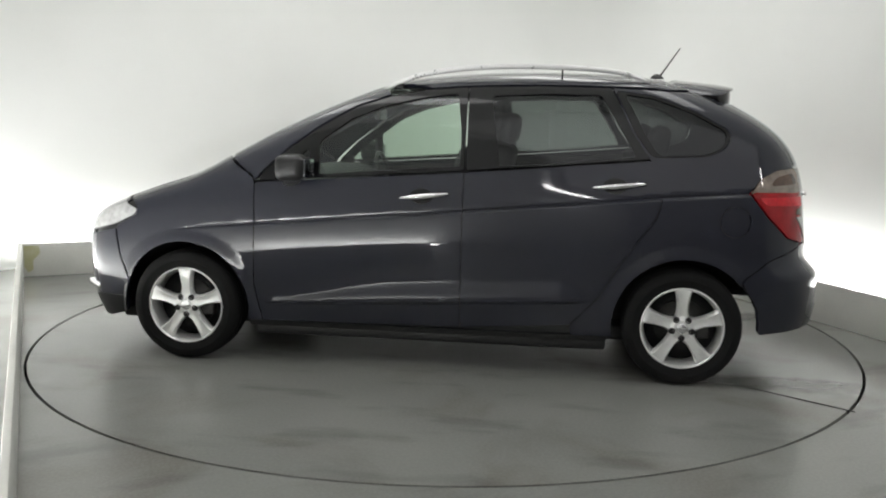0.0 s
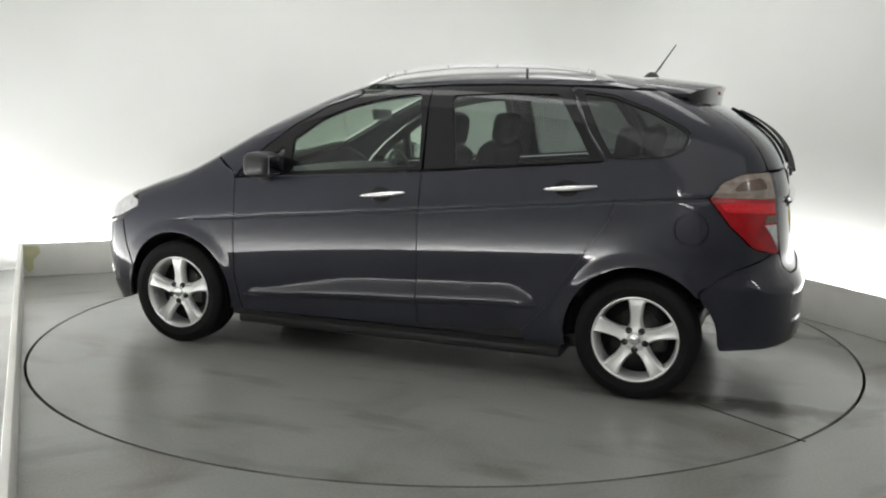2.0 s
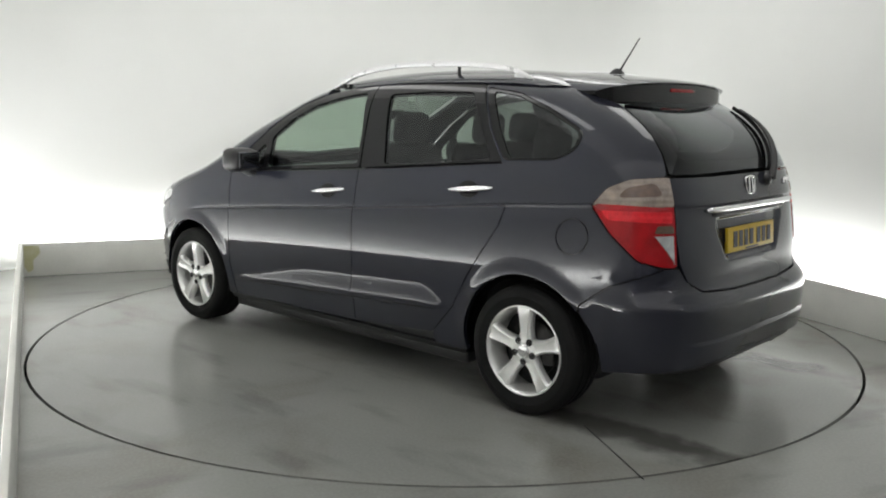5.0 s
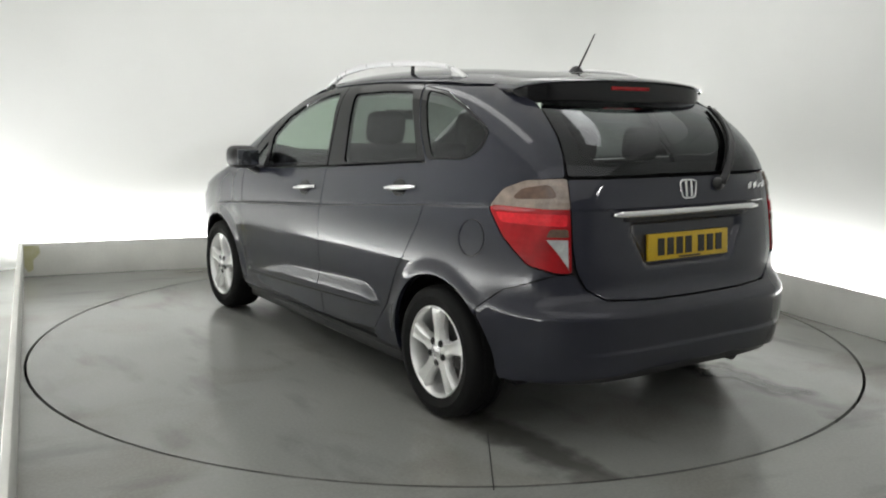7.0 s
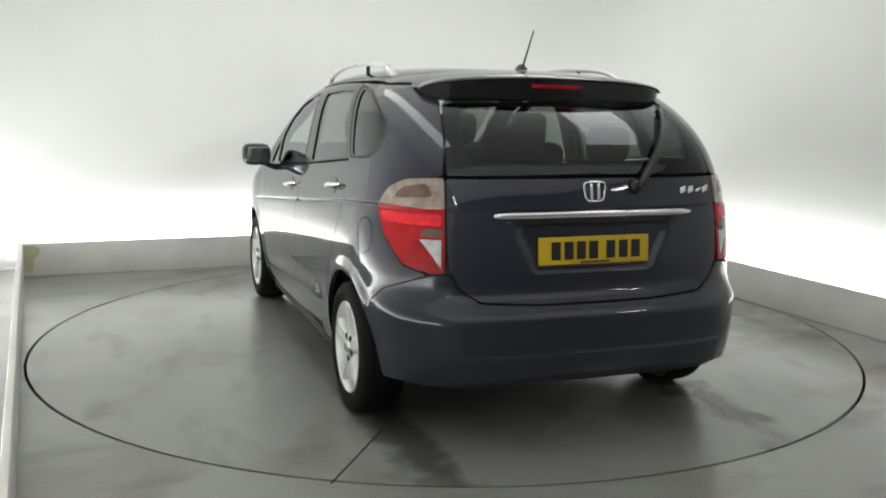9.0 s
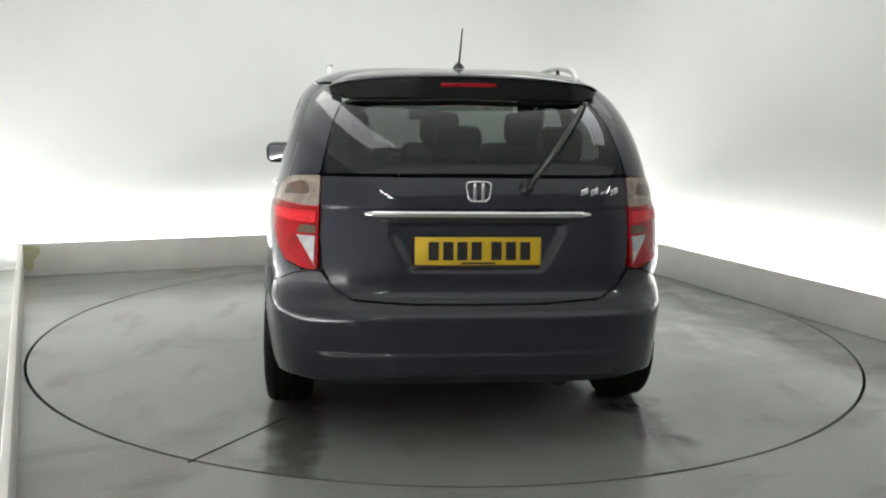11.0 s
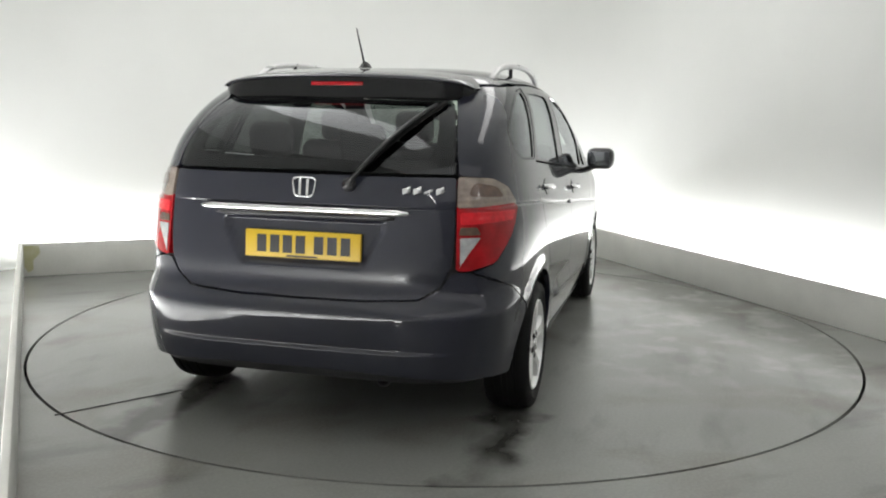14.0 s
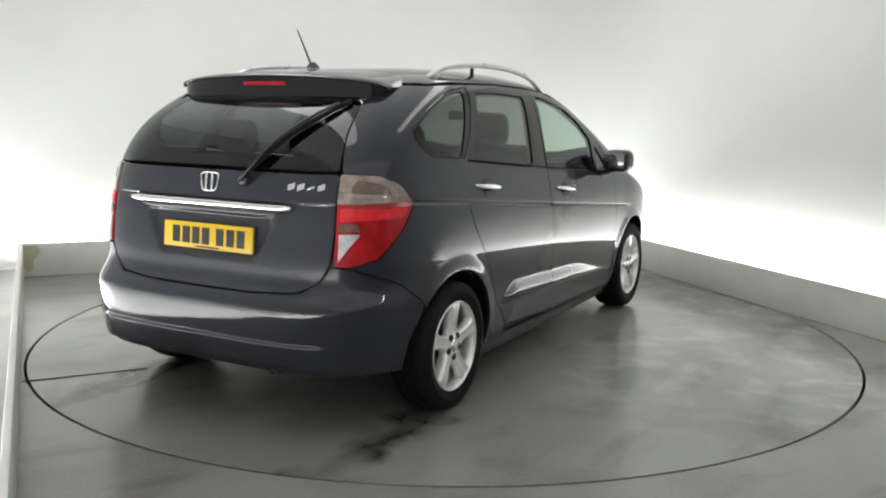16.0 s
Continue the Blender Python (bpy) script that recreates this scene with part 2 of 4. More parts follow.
def facing(p):
    e = 1e-4
    g = np.stack([form(*(p + e * v).T) - form(*(p - e * v).T) for v in np.eye(3)], 1)
    return g / np.maximum(np.linalg.norm(g, axis=1, keepdims=True), 1e-9)


# ---- mesh helpers ----
from mathutils.geometry import delaunay_2d_cdt

AXLE = Vector((-1.366, 0.0974, 0.0))   # the car's own origin, under its rear axle, seen from the turntable's axis


def mesh(name, verts, faces, mat, normals=None, smooth=True):
    me = bpy.data.meshes.new(name)
    me.from_pydata([tuple(map(float, v)) for v in verts], [], [tuple(map(int, f)) for f in faces])
    me.materials.append(mat)
    if smooth:
        me.shade_smooth()
    if normals is not None:
        me.normals_split_custom_set_from_vertices([tuple(map(float, n)) for n in normals])
    return me


def from_bm(name, bm, mat, smooth=True):
    me = bpy.data.meshes.new(name)
    bm.to_mesh(me)
    bm.free()
    me.materials.append(mat)
    if smooth:
        me.shade_smooth()
        me.set_sharp_from_angle(angle=radians(38))
    return me


def part(name, me, parent, label="", at=None):
    ob = new(name, me)
    ob.parent = parent
    if at is not None:
        ob.matrix_basis = at
    elif parent.type == "EMPTY" and parent.name.startswith("car"):
        ob.location = AXLE
    return tagged(ob, label) if label else ob


def block(bm, x0, x1, y0, y1, z0, z1, bevel=0.0, m=None):
    """A box with rounded edges, added to bm."""
    made = bmesh.ops.create_cube(bm, size=1, matrix=Matrix.Translation(((x0 + x1) / 2, (y0 + y1) / 2, (z0 + z1) / 2)) @ Matrix.Diagonal((x1 - x0, y1 - y0, z1 - z0, 1)))
    vs = made["verts"]
    if bevel:
        es = list({e for v in vs for e in v.link_edges})
        out = bmesh.ops.bevel(bm, geom=es, offset=bevel, segments=3, profile=0.5, affect="EDGES", clamp_overlap=True)
        vs = list({v for v in out["verts"]} | {v for v in vs if v.is_valid})
    if m is not None:
        bmesh.ops.transform(bm, matrix=m, verts=[v for v in vs if v.is_valid])
    return bm


def box_mesh(name, dims, mat, bevel=0.004, m=None):
    return from_bm(name, block(bmesh.new(), *dims, bevel, m), mat)


def revolve(profile, segments, axis="y"):
    """Turns (distance, along) pairs round an axis."""
    vs, fs, n = [], [], len(profile)
    for i in range(segments):
        a = 2 * math.pi * i / segments
        for r, h in profile:
            vs.append((r * math.cos(a), h, r * math.sin(a)) if axis == "y" else (r * math.cos(a), r * math.sin(a), h))
    for i in range(segments):
        j = (i + 1) % segments
        for k in range(n - 1):
            fs.append((i * n + k, i * n + k + 1, j * n + k + 1, j * n + k))
    return vs, fs


def sweep(path, section, caps=True, up=(0, 0, 1)):
    """Carries a flat section, (sideways, upwards) pairs or a function of the way along, down a path."""
    path = [Vector(p) for p in path]
    vs, fs = [], []
    for i, p in enumerate(path):
        t = (path[min(i + 1, len(path) - 1)] - path[max(i - 1, 0)]).normalized()
        side = t.cross(Vector(up)).normalized()
        top = side.cross(t)
        sec = section(i / (len(path) - 1)) if callable(section) else section
        vs += [p + side * a + top * b for a, b in sec]
    k = len(sec)
    for i in range(len(path) - 1):
        for j in range(k):
            fs.append((i * k + j, i * k + (j + 1) % k, (i + 1) * k + (j + 1) % k, (i + 1) * k + j))
    if caps:
        fs += [tuple(range(k))[::-1], tuple(range((len(path) - 1) * k, len(path) * k))]
    return vs, fs


def ring(a, b, n=14, power=2.0):
    out = []
    for i in range(n):
        t = 2 * math.pi * i / n
        c, s = math.cos(t), math.sin(t)
        out.append((a * math.copysign(abs(c)**(2 / power), c), b * math.copysign(abs(s)**(2 / power), s)))
    return out


def inside(q, loop):
    """Which of the points q lie within the closed loop."""
    x, y = q[:, 0][:, None], q[:, 1][:, None]
    a, b = loop, np.roll(loop, -1, 0)
    cross = ((a[:, 1] > y) != (b[:, 1] > y)) & (x < (b[:, 0] - a[:, 0]) * (y - a[:, 1]) / (b[:, 1] - a[:, 1] + 1e-12) + a[:, 0])
    return cross.sum(1) % 2 == 1


def fill(loops, grid, extra=None):
    """Triangles over the first loop, less the others, with inner points on a grid and on creases."""
    pts = np.concatenate(loops)
    edges, k = [], 0
    for lp in loops:
        edges += [(k + i, k + (i + 1) % len(lp)) for i in range(len(lp))]
        k += len(lp)
    lo, hi = loops[0].min(0), loops[0].max(0)
    gx, gy = np.meshgrid(np.arange(lo[0], hi[0], grid), np.arange(lo[1], hi[1], grid))
    g = np.stack([gx.ravel(), gy.ravel()], 1) + grid * 0.5
    keep = inside(g, loops[0])
    for lp in loops[1:]:
        keep &= ~inside(g, lp)
    g = g[keep]
    if len(g):
        near = np.full(len(g), 9.0)
        for i in range(0, len(pts), 200):
            near = np.minimum(near, np.linalg.norm(g[:, None] - pts[None, i:i + 200], axis=2).min(1))
        g = g[near > grid * 0.45]
    if extra is not None and len(extra):
        keep = inside(extra, loops[0])
        for lp in loops[1:]:
            keep &= ~inside(extra, lp)
        extra = extra[keep]
    if extra is not None and len(extra):
        near = np.linalg.norm(extra[:, None] - pts[None], axis=2).min(1)
        extra = extra[near > 0.004]
        if len(g) and len(extra):
            box = (g > extra.min(0) - 0.02).all(1) & (g < extra.max(0) + 0.02).all(1)
            far = np.ones(len(g), bool)
            far[box] = np.linalg.norm(g[box][:, None] - extra[None], axis=2).min(1) > 0.010
            g = g[far]
        g = np.concatenate([g, extra])
    allp = np.concatenate([pts, g])
    vs, _, fs, src, _, _ = delaunay_2d_cdt([Vector(p) for p in allp], edges, [], 0, 1e-7)
    vs = np.array([tuple(v) for v in vs])
    fs = np.array([tuple(f) for f in fs])
    mid = vs[fs].mean(1)
    keep = inside(mid, loops[0])
    for lp in loops[1:]:
        keep &= ~inside(mid, lp)
    fs = fs[keep]
    a, b, c = vs[fs[:, 0]], vs[fs[:, 1]], vs[fs[:, 2]]
    area = (b[:, 0] - a[:, 0]) * (c[:, 1] - a[:, 1]) - (b[:, 1] - a[:, 1]) * (c[:, 0] - a[:, 0])
    fs[area < 0] = fs[area < 0][:, ::-1]
    return vs, fs


# ---- panels of the body ----
def S(x, z):
    return out_from(np.array([[x, 0, z]], float), np.array([[0, 1.0, 0]]))[0]


def R(y, z):
    return out_from(np.array([[0.6, y, z]], float), np.array([[-1.0, 0, 0]]))[0]


def F(y, z):
    return out_from(np.array([[2.2, y, z]], float), np.array([[1.0, 0, 0]]))[0]


def T(x, y):
    return out_from(np.array([[x, y, 0.55]], float), np.array([[0, 0, 1.0]]))[0]


def arch(hub, r, a0, a1, n=16):
    return [S(hub + r * math.cos(radians(a)), 0.305 + r * math.sin(radians(a))) for a in np.linspace(a0, a1, n)]


def flat(chart, p):
    x, y, z = p
    if chart == "side":
        return x, z
    if chart == "top":
        return x, y
    if chart == "rear":
        return 0.9 * math.atan2(y, 0.6 - x), z
    return 0.9 * math.atan2(y, x - 2.2), z


def onto(chart, q):
    a, b = q[:, 0], q[:, 1]
    zero = np.zeros(len(q))
    if chart == "side":
        return out_from(np.stack([a, zero, b], 1), np.stack([zero, zero + 1, zero], 1))
    if chart == "top":
        return out_from(np.stack([a, b, zero + 0.55], 1), np.stack([zero, zero, zero + 1], 1))
    c, s = np.cos(a / 0.9), np.sin(a / 0.9)
    if chart == "rear":
        return out_from(np.stack([zero + 0.6, zero, b], 1), np.stack([-c, s, zero], 1))
    return out_from(np.stack([zero + 2.2, zero, b], 1), np.stack([c, s, zero], 1))


def outline(chart, pts, r=0.015, gap=0.0, pace=0.02):
    """A closed loop through surface points, with rounded corners, drawn in by gap."""
    p = np.array([flat(chart, q) for q in pts])
    out = []
    n = len(p)
    for i in range(n):
        a, b, c = p[i - 1], p[i], p[(i + 1) % n]
        la, lc = np.linalg.norm(a - b), np.linalg.norm(c - b)
        s, e = b + (a - b) / la * min(r, 0.45 * la), b + (c - b) / lc * min(r, 0.45 * lc)
        out += [s * (1 - t)**2 + 2 * b * t * (1 - t) + e * t * t for t in (0, 0.25, 0.5, 0.75, 1)]
    dense = []
    for i, a in enumerate(out):
        b = out[(i + 1) % len(out)]
        k = max(1, int(np.linalg.norm(b - a) / pace))
        dense += [a + (b - a) * j / k for j in range(k)]
    d = [dense[0]]
    for q in dense[1:]:
        if np.linalg.norm(q - d[-1]) > 5e-4:
            d.append(q)
    d = np.array(d)
    if np.linalg.norm(d[0] - d[-1]) < 5e-4:
        d = d[:-1]
    area = np.sum(d[:, 0] * np.roll(d[:, 1], -1) - np.roll(d[:, 0], -1) * d[:, 1])
    if area < 0:
        d = d[::-1]
    if gap:
        t = np.roll(d, -1, 0) - np.roll(d, 1, 0)
        t /= np.linalg.norm(t, axis=1, keepdims=True) + 1e-12
        d = d + gap * np.stack([-t[:, 1], t[:, 0]], 1)
    return d


def crease(lines, along, d):
    """Points on the surface along several nearby lines, given as (place, height) arrays."""
    p = np.concatenate([np.stack(q, 1) for q in lines])
    if along == "side":
        start = np.stack([p[:, 0], 0 * p[:, 0], p[:, 1]], 1)
    else:
        start = np.stack([0 * p[:, 0] + 0.6, p[:, 0], p[:, 1]], 1)
    return out_from(start, np.tile(np.array(d, float), (len(p), 1)))


xs = np.arange(-0.30, 2.74, 0.02)
xf = np.arange(0.46, 2.25, 0.02)
ys = np.arange(-0.70, 0.71, 0.02)
SIDE_CREASES = np.concatenate([crease([(xs, waist_line(xs) + d) for d in (-0.010, -0.006, -0.002, 0.002, 0.005, 0.009, 0.015)], "side", (0, 1, 0)),
                               crease([(xf, flare_line(xf) + d) for d in (-0.023, -0.015, -0.008, 0.002)], "side", (0, 1, 0))])
REAR_CREASES = crease([(ys, 0 * ys + z) for z in (0.403, 0.410, 0.418, 0.427, 0.993, 0.9985, 1.0015, 1.007)], "rear", (-1, 0, 0))
CREASES = {"side": [flat("side", p) for p in SIDE_CREASES], "rear": [flat("rear", p) for p in np.concatenate([SIDE_CREASES[SIDE_CREASES[:, 0] < 0.5], REAR_CREASES])]}


def panel(name, chart, pts, mat, holes=(), grid=0.03, gap=0.0025, deep=0.014, proud=0.0, r=0.015, mirrored=False):
    """A sheet of the body with edges turned in by deep. Returns one mesh, or the left and the right one."""
    loops = [outline(chart, pts, r, gap)] + [outline(chart, h, hr, -gap)[::-1] for h, hr in holes]
    q, fs = fill(loops, grid, np.array(CREASES[chart]) if chart in CREASES and grid < 0.04 else None)
    v = onto(chart, q)
    nrm = facing(v)
    a, b, c = v[fs[:, 0]], v[fs[:, 1]], v[fs[:, 2]]
    if (np.cross(b - a, c - a) * nrm[fs[:, 0]]).sum() < 0:
        fs = fs[:, ::-1]
    v = v + nrm * proud
    verts, norms, faces = [v], [nrm], [list(f) for f in fs]
    k = len(v)
    for lp in loops:
        e = onto(chart, lp)
        en = facing(e)
        t = np.roll(e, -1, 0) - np.roll(e, 1, 0)
        t /= np.linalg.norm(t, axis=1, keepdims=True) + 1e-12
        o = np.cross(t, en)
        m = len(e)
        verts += [e + en * proud, e + en * (proud - deep)]
        norms += [o, o]
        ca = np.cross(e[1] - e[0], -en[0])
        for i in range(m):
            j = (i + 1) % m
            f = [k + i, k + m + i, k + m + j, k + j]
            faces.append(f if np.dot(ca, o[0]) < 0 else f[::-1])
        k += 2 * m
    v, nrm = np.concatenate(verts), np.concatenate(norms)
    left = mesh(name, v, faces, mat, nrm)
    if not mirrored:
        return left
    flip = np.array([1, -1, 1])
    return left, mesh(name, v * flip, [f[::-1] for f in faces], mat, nrm * flip)


# ---- the booth: floor, kerbs, white walls, dark hall behind the camera ----
def structure(name, me, label="", category="", m=ROOM):
    ob = new(name, me)
    ob.matrix_world = m
    return tagged(ob, label, category, kind="structure")


HOLE, DISC = 2.483, 2.467
circle = np.array([(HOLE * math.cos(a), HOLE * math.sin(a)) for a in np.linspace(0, 2 * math.pi, 240, endpoint=False)])
square = np.array([(-7.0, -9.0), (7.0, -9.0), (7.0, 4.2), (-7.0, 4.2)])
fv, ff = fill([square, circle[::-1]], 0.5)
top = [(x, y, 0) for x, y in fv]
rim = [(x, y, z) for z in (0, -0.09) for x, y in circle]
k = len(top)
ff = [list(f) for f in ff] + [[k + i, k + (i + 1) % 240, k + 240 + (i + 1) % 240, k + 240 + i] for i in range(240)]
structure("floor", mesh("floor", top + rim, ff, CONCRETE, smooth=False), "grey painted concrete floor with scuffs and damp stains", "floor")
structure("ground", box_mesh("ground", (-7, 7, -9, 4.2, -0.20, -0.095), PIT, 0), "dark dirty pit below the turntable gap", "pit")

THICK, TALL = 0.03, 0.27
structure("trim_back", box_mesh("trim_back", (LEFT + 0.002, RIGHT - 0.002, BACK, BACK + THICK, 0, TALL), KERB), "low grey-white kerb panel along the back wall", "kerb")
structure("trim_left", box_mesh("trim_left", (-THICK, 0, OPEN - BACK, THICK, 0, TALL + 0.004), KERB, 0.004, pose(LEFT, BACK, 0, 0, 0, 2.4)), "low grey-white kerb panel with worn top edge", "kerb")
structure("trim_right", box_mesh("trim_right", (RIGHT, RIGHT + THICK, OPEN, BACK + THICK, 0, TALL + 0.004), KERB), "low grey-white kerb panel beside the turntable", "kerb")


def wall_path():
    """Along the left wall, round two coved corners, back along the right wall."""
    x0, x1, y1, c = LEFT - GAP, RIGHT + GAP, BACK + GAP, 0.9
    p = [(x0, WALL_END)] + [(x0 + c - c * math.cos(a), y1 - c + c * math.sin(a)) for a in np.linspace(0, math.pi / 2, 14)]
    return p + [(x1 - c + c * math.sin(a), y1 - c + c * math.cos(a)) for a in np.linspace(0, math.pi / 2, 14)] + [(x1, WALL_END)]


path = wall_path()
vs, fs, n = [], [], len(path)
for d, z0, z1 in ((0.0, 0.0, HIGH), (0.10, 0.0, HIGH)):
    for i, (x, y) in enumerate(path):
        a, b = Vector(path[max(i - 1, 0)]), Vector(path[min(i + 1, n - 1)])
        t = (b - a).normalized()
        vs += [(x - t.y * d, y + t.x * d, z0), (x - t.y * d, y + t.x * d, z1)]
for i in range(n - 1):
    a, b = 2 * i, 2 * i + 2
    fs += [(a, a + 1, b + 1, b), (2 * n + a, 2 * n + b, 2 * n + b + 1, 2 * n + a + 1), (a + 1, 2 * n + a + 1, 2 * n + b + 1, b + 1)]
for a in (0, 2 * n - 2):
    fs.append((a, a + 1, 2 * n + a + 1, 2 * n + a))
structure("wall_back", mesh("wall_back", vs, fs, WALL), "smooth white coved studio wall washed with light", "wall")
# out of view: white so that it bounces light onto the walls
structure("ceiling", box_mesh("ceiling", (-7, 7, -9, 4.2, HIGH, HIGH + 0.1), CEILING, 0), "unseen ceiling kept white to bounce light", "ceiling")
for nm, dims in (("wall_south", (-7, 7, -9.1, -9, 0, HIGH)), ("wall_west", (-7.1, -7, -9, 4.2, 0, HIGH)), ("wall_east", (7, 7.1, -9, 4.2, 0, HIGH)),
                 ("wall_north", (-7, 7, 4.2, 4.3, 0, HIGH))):
    structure(nm, box_mesh(nm, dims, DARKROOM, 0), "plain dark wall of the hall behind the booth", "wall")

# a yellowed patch where the kerbs meet
patch = np.array([(0.01 + 0.13 * a + 0.015 * math.sin(17 * a), 0.035 + 0.22 * (1 - b)) for a, b in ((0, 0), (0.5, 0), (1, 0.02), (0.92, 0.3), (0.6, 0.55), (0.42, 0.9), (0.15, 1), (0, 0.8))])
pv, pf = fill([patch], 0.05)
stain = new("damp_stain", mesh("damp_stain", [(LEFT + x, BACK - 0.004, z) for x, z in pv], pf, MOULD, smooth=False))
stain.matrix_world = ROOM
stain.parent = bpy.data.objects["trim_back"]
stain.matrix_parent_inverse = ROOM.inverted()
tagged(stain, "yellow-green damp stain")

# ---- turntable ----
turntable = tagged(new("turntable"), "round grey concrete turntable with tyre marks, flush with the floor", "turntable")
slot_a, slot_b = Vector((-2.16, 1.265)), Vector((-1.66, 0.913))
edge = np.array([(DISC * math.cos(a), DISC * math.sin(a)) for a in np.linspace(0, 2 * math.pi, 240, endpoint=False)])
dv, df = fill([edge], 0.4)
k, n = len(dv), len(edge)
dfaces = [list(f) for f in df] + [[k + i, k + n + i, k + n + (i + 1) % n, k + (i + 1) % n] for i in range(n)]
part("deck", mesh("deck", [(x, y, 0) for x, y in dv] + [(x, y, z) for z in (0, -0.05) for x, y in edge], dfaces, DECK, smooth=False), turntable, "", Matrix.Identity(4))
d, mid = slot_b - slot_a, (slot_a + slot_b) / 2
part("joint_strip", box_mesh("joint_strip", (-d.length / 2, d.length / 2, -0.002, 0.002, -0.02, 0.0045), PIT, 0.001), turntable, "thin dark joint strip in the deck",
     Matrix.Translation((mid.x, mid.y, 0)) @ pose(0, 0, 0, 0, 0, math.degrees(math.atan2(d.y, d.x))))
part("skirt", mesh("skirt", *revolve([(DISC - 0.02, -0.092), (DISC - 0.02, -0.052), (0.0, -0.052)], 120, "z"), PIT), turntable, "", Matrix.Identity(4))

# ---- the car ----
car = tagged(new("car"), "slate grey metallic compact people carrier with silver alloy wheels", "car")
FRONT_EDGE = [S(2.285, 1.0), S(2.28, 0.77), S(2.29, 0.45), S(2.25, 0.235)]
REAR_EDGE = [S(0.58, 0.29), S(0.43, 0.45), S(0.34, 0.61), S(0.25, 0.74), S(0.16, 0.87), S(0.13, 0.96), S(0.19, 1.16)]
LAMP = [S(-0.30, 1.0), S(-0.36, 1.08), S(-0.44, 1.118), R(0.64, 1.128), R(0.645, 1.0), R(0.65, 0.87), R(0.655, 0.745), R(0.71, 0.745), S(-0.51, 0.775), S(-0.40, 0.885)]
GATE = [R(0.64, 1.128), R(0.645, 1.0), R(0.65, 0.87), R(0.64, 0.76), R(0.60, 0.68), R(0.52, 0.632), R(0.27, 0.618), R(0.0, 0.616)]


def other(pts):
    """The mirror image, run backwards."""
    return [np.array((p[0], -p[1], p[2])) for p in pts][::-1]


def whole(half):
    """A loop over both sides from its left half, whose ends lie on the middle line."""
    return half + other(half)[(1 if abs(half[-1][1]) < 1e-6 else 0):(-1 if abs(half[0][1]) < 1e-6 else None)]


def pair(name, chart, pts, mat, parents=(car, car), label="", **kw):
    out = []
    for me, pa in zip(panel(name, chart, pts, mat, mirrored=True, **kw), parents):
        out.append(part(name, me, pa, label))
    return out


DOOR_TOP_F = [S(2.245, 1.045), S(2.12, 1.165), S(1.94, 1.30), S(1.75, 1.408), S(1.55, 1.472), S(1.35, 1.508), S(1.145, 1.522)]
DOOR_TOP_R = [S(1.145, 1.522), S(0.75, 1.532), S(0.40, 1.526), S(0.29, 1.31), S(0.19, 1.16)]
WIN_F = [S(1.93, 1.052), S(1.93, 1.222), S(1.77, 1.34), S(1.60, 1.41), S(1.42, 1.453), S(1.28, 1.475), S(1.20, 1.482), S(1.175, 1.29), S(1.17, 1.11)]
WIN_Q = [S(2.16, 1.034), S(1.985, 1.048), S(1.985, 1.185), S(2.07, 1.122)]
WIN_R = [S(1.015, 1.475), S(0.72, 1.488), S(0.455, 1.485), S(0.345, 1.31), S(0.27, 1.178), S(0.60, 1.143), S(0.965, 1.118)]
WIN_O = [S(0.385, 1.513), S(0.18, 1.487), S(-0.02, 1.412), S(-0.20, 1.317), S(-0.185, 1.235), S(-0.10, 1.187), S(0.185, 1.174), S(0.285, 1.31)]
WIN_C = [S(0.335, 1.495), S(0.18, 1.473), S(-0.015, 1.400), S(-0.182, 1.312), S(-0.17, 1.242), S(-0.095, 1.198), S(0.155, 1.184), S(0.235, 1.31)]

front_doors = pair("front_door", "side", FRONT_EDGE + [S(1.155, 0.25), S(1.15, 1.078)], PAINT, grid=0.018)
rear_doors = pair("rear_door", "side", [S(1.15, 1.078), S(1.155, 0.25)] + REAR_EDGE, PAINT, grid=0.018)
pair("window_frame", "side", [S(2.27, 1.006), S(1.15, 1.085)] + DOOR_TOP_F[::-1], GLOSS_BLACK, front_doors, "gloss black window surround", holes=[(WIN_F, 0.02), (WIN_Q, 0.02)], deep=0.03)
pair("window_frame", "side", [S(1.14, 1.086), S(0.19, 1.165)] + DOOR_TOP_R[::-1][1:], GLOSS_BLACK, rear_doors, "gloss black window surround", holes=[(WIN_R, 0.02)], deep=0.03)
for nm, pts, mat, pa, lab in (("window", WIN_F, FRONT_GLASS, front_doors, "clear green-tinted glass"), ("quarter_light", WIN_Q, FRONT_GLASS, front_doors, "small fixed glass"),
                              ("window", WIN_R, PRIVACY, rear_doors, "dark privacy glass")):
    for ob in pair(nm, "side", pts, mat, pa, lab, deep=0.003, proud=-0.007, gap=-0.004, r=0.02, grid=0.06):
        ob.visible_shadow = False

# front wings, bonnet, bumper, lamps
BONNET = [T(2.60, 0.0), T(2.57, 0.40), T(2.47, 0.72), T(2.7, 0.755), T(3.0, 0.73), T(3.20, 0.66), T(3.33, 0.45), T(3.38, 0.0)]
HEAD = [S(2.955, 0.835), S(2.97, 0.80), S(3.12, 0.735), F(0.70, 0.675), F(0.55, 0.69), T(3.31, 0.53), T(3.20, 0.67), T(3.05, 0.735)]
pair("front_wing", "side", [T(2.46, 0.73), T(2.7, 0.762), T(3.0, 0.737), T(3.04, 0.73), S(2.955, 0.845), S(2.97, 0.80), S(3.10, 0.73), S(3.07, 0.55)] + arch(2.685, 0.36, 22, 186) +
     [S(2.335, 0.235), S(2.25, 0.235)] + FRONT_EDGE[::-1][1:] + [S(2.30, 1.03)], PAINT, grid=0.02)
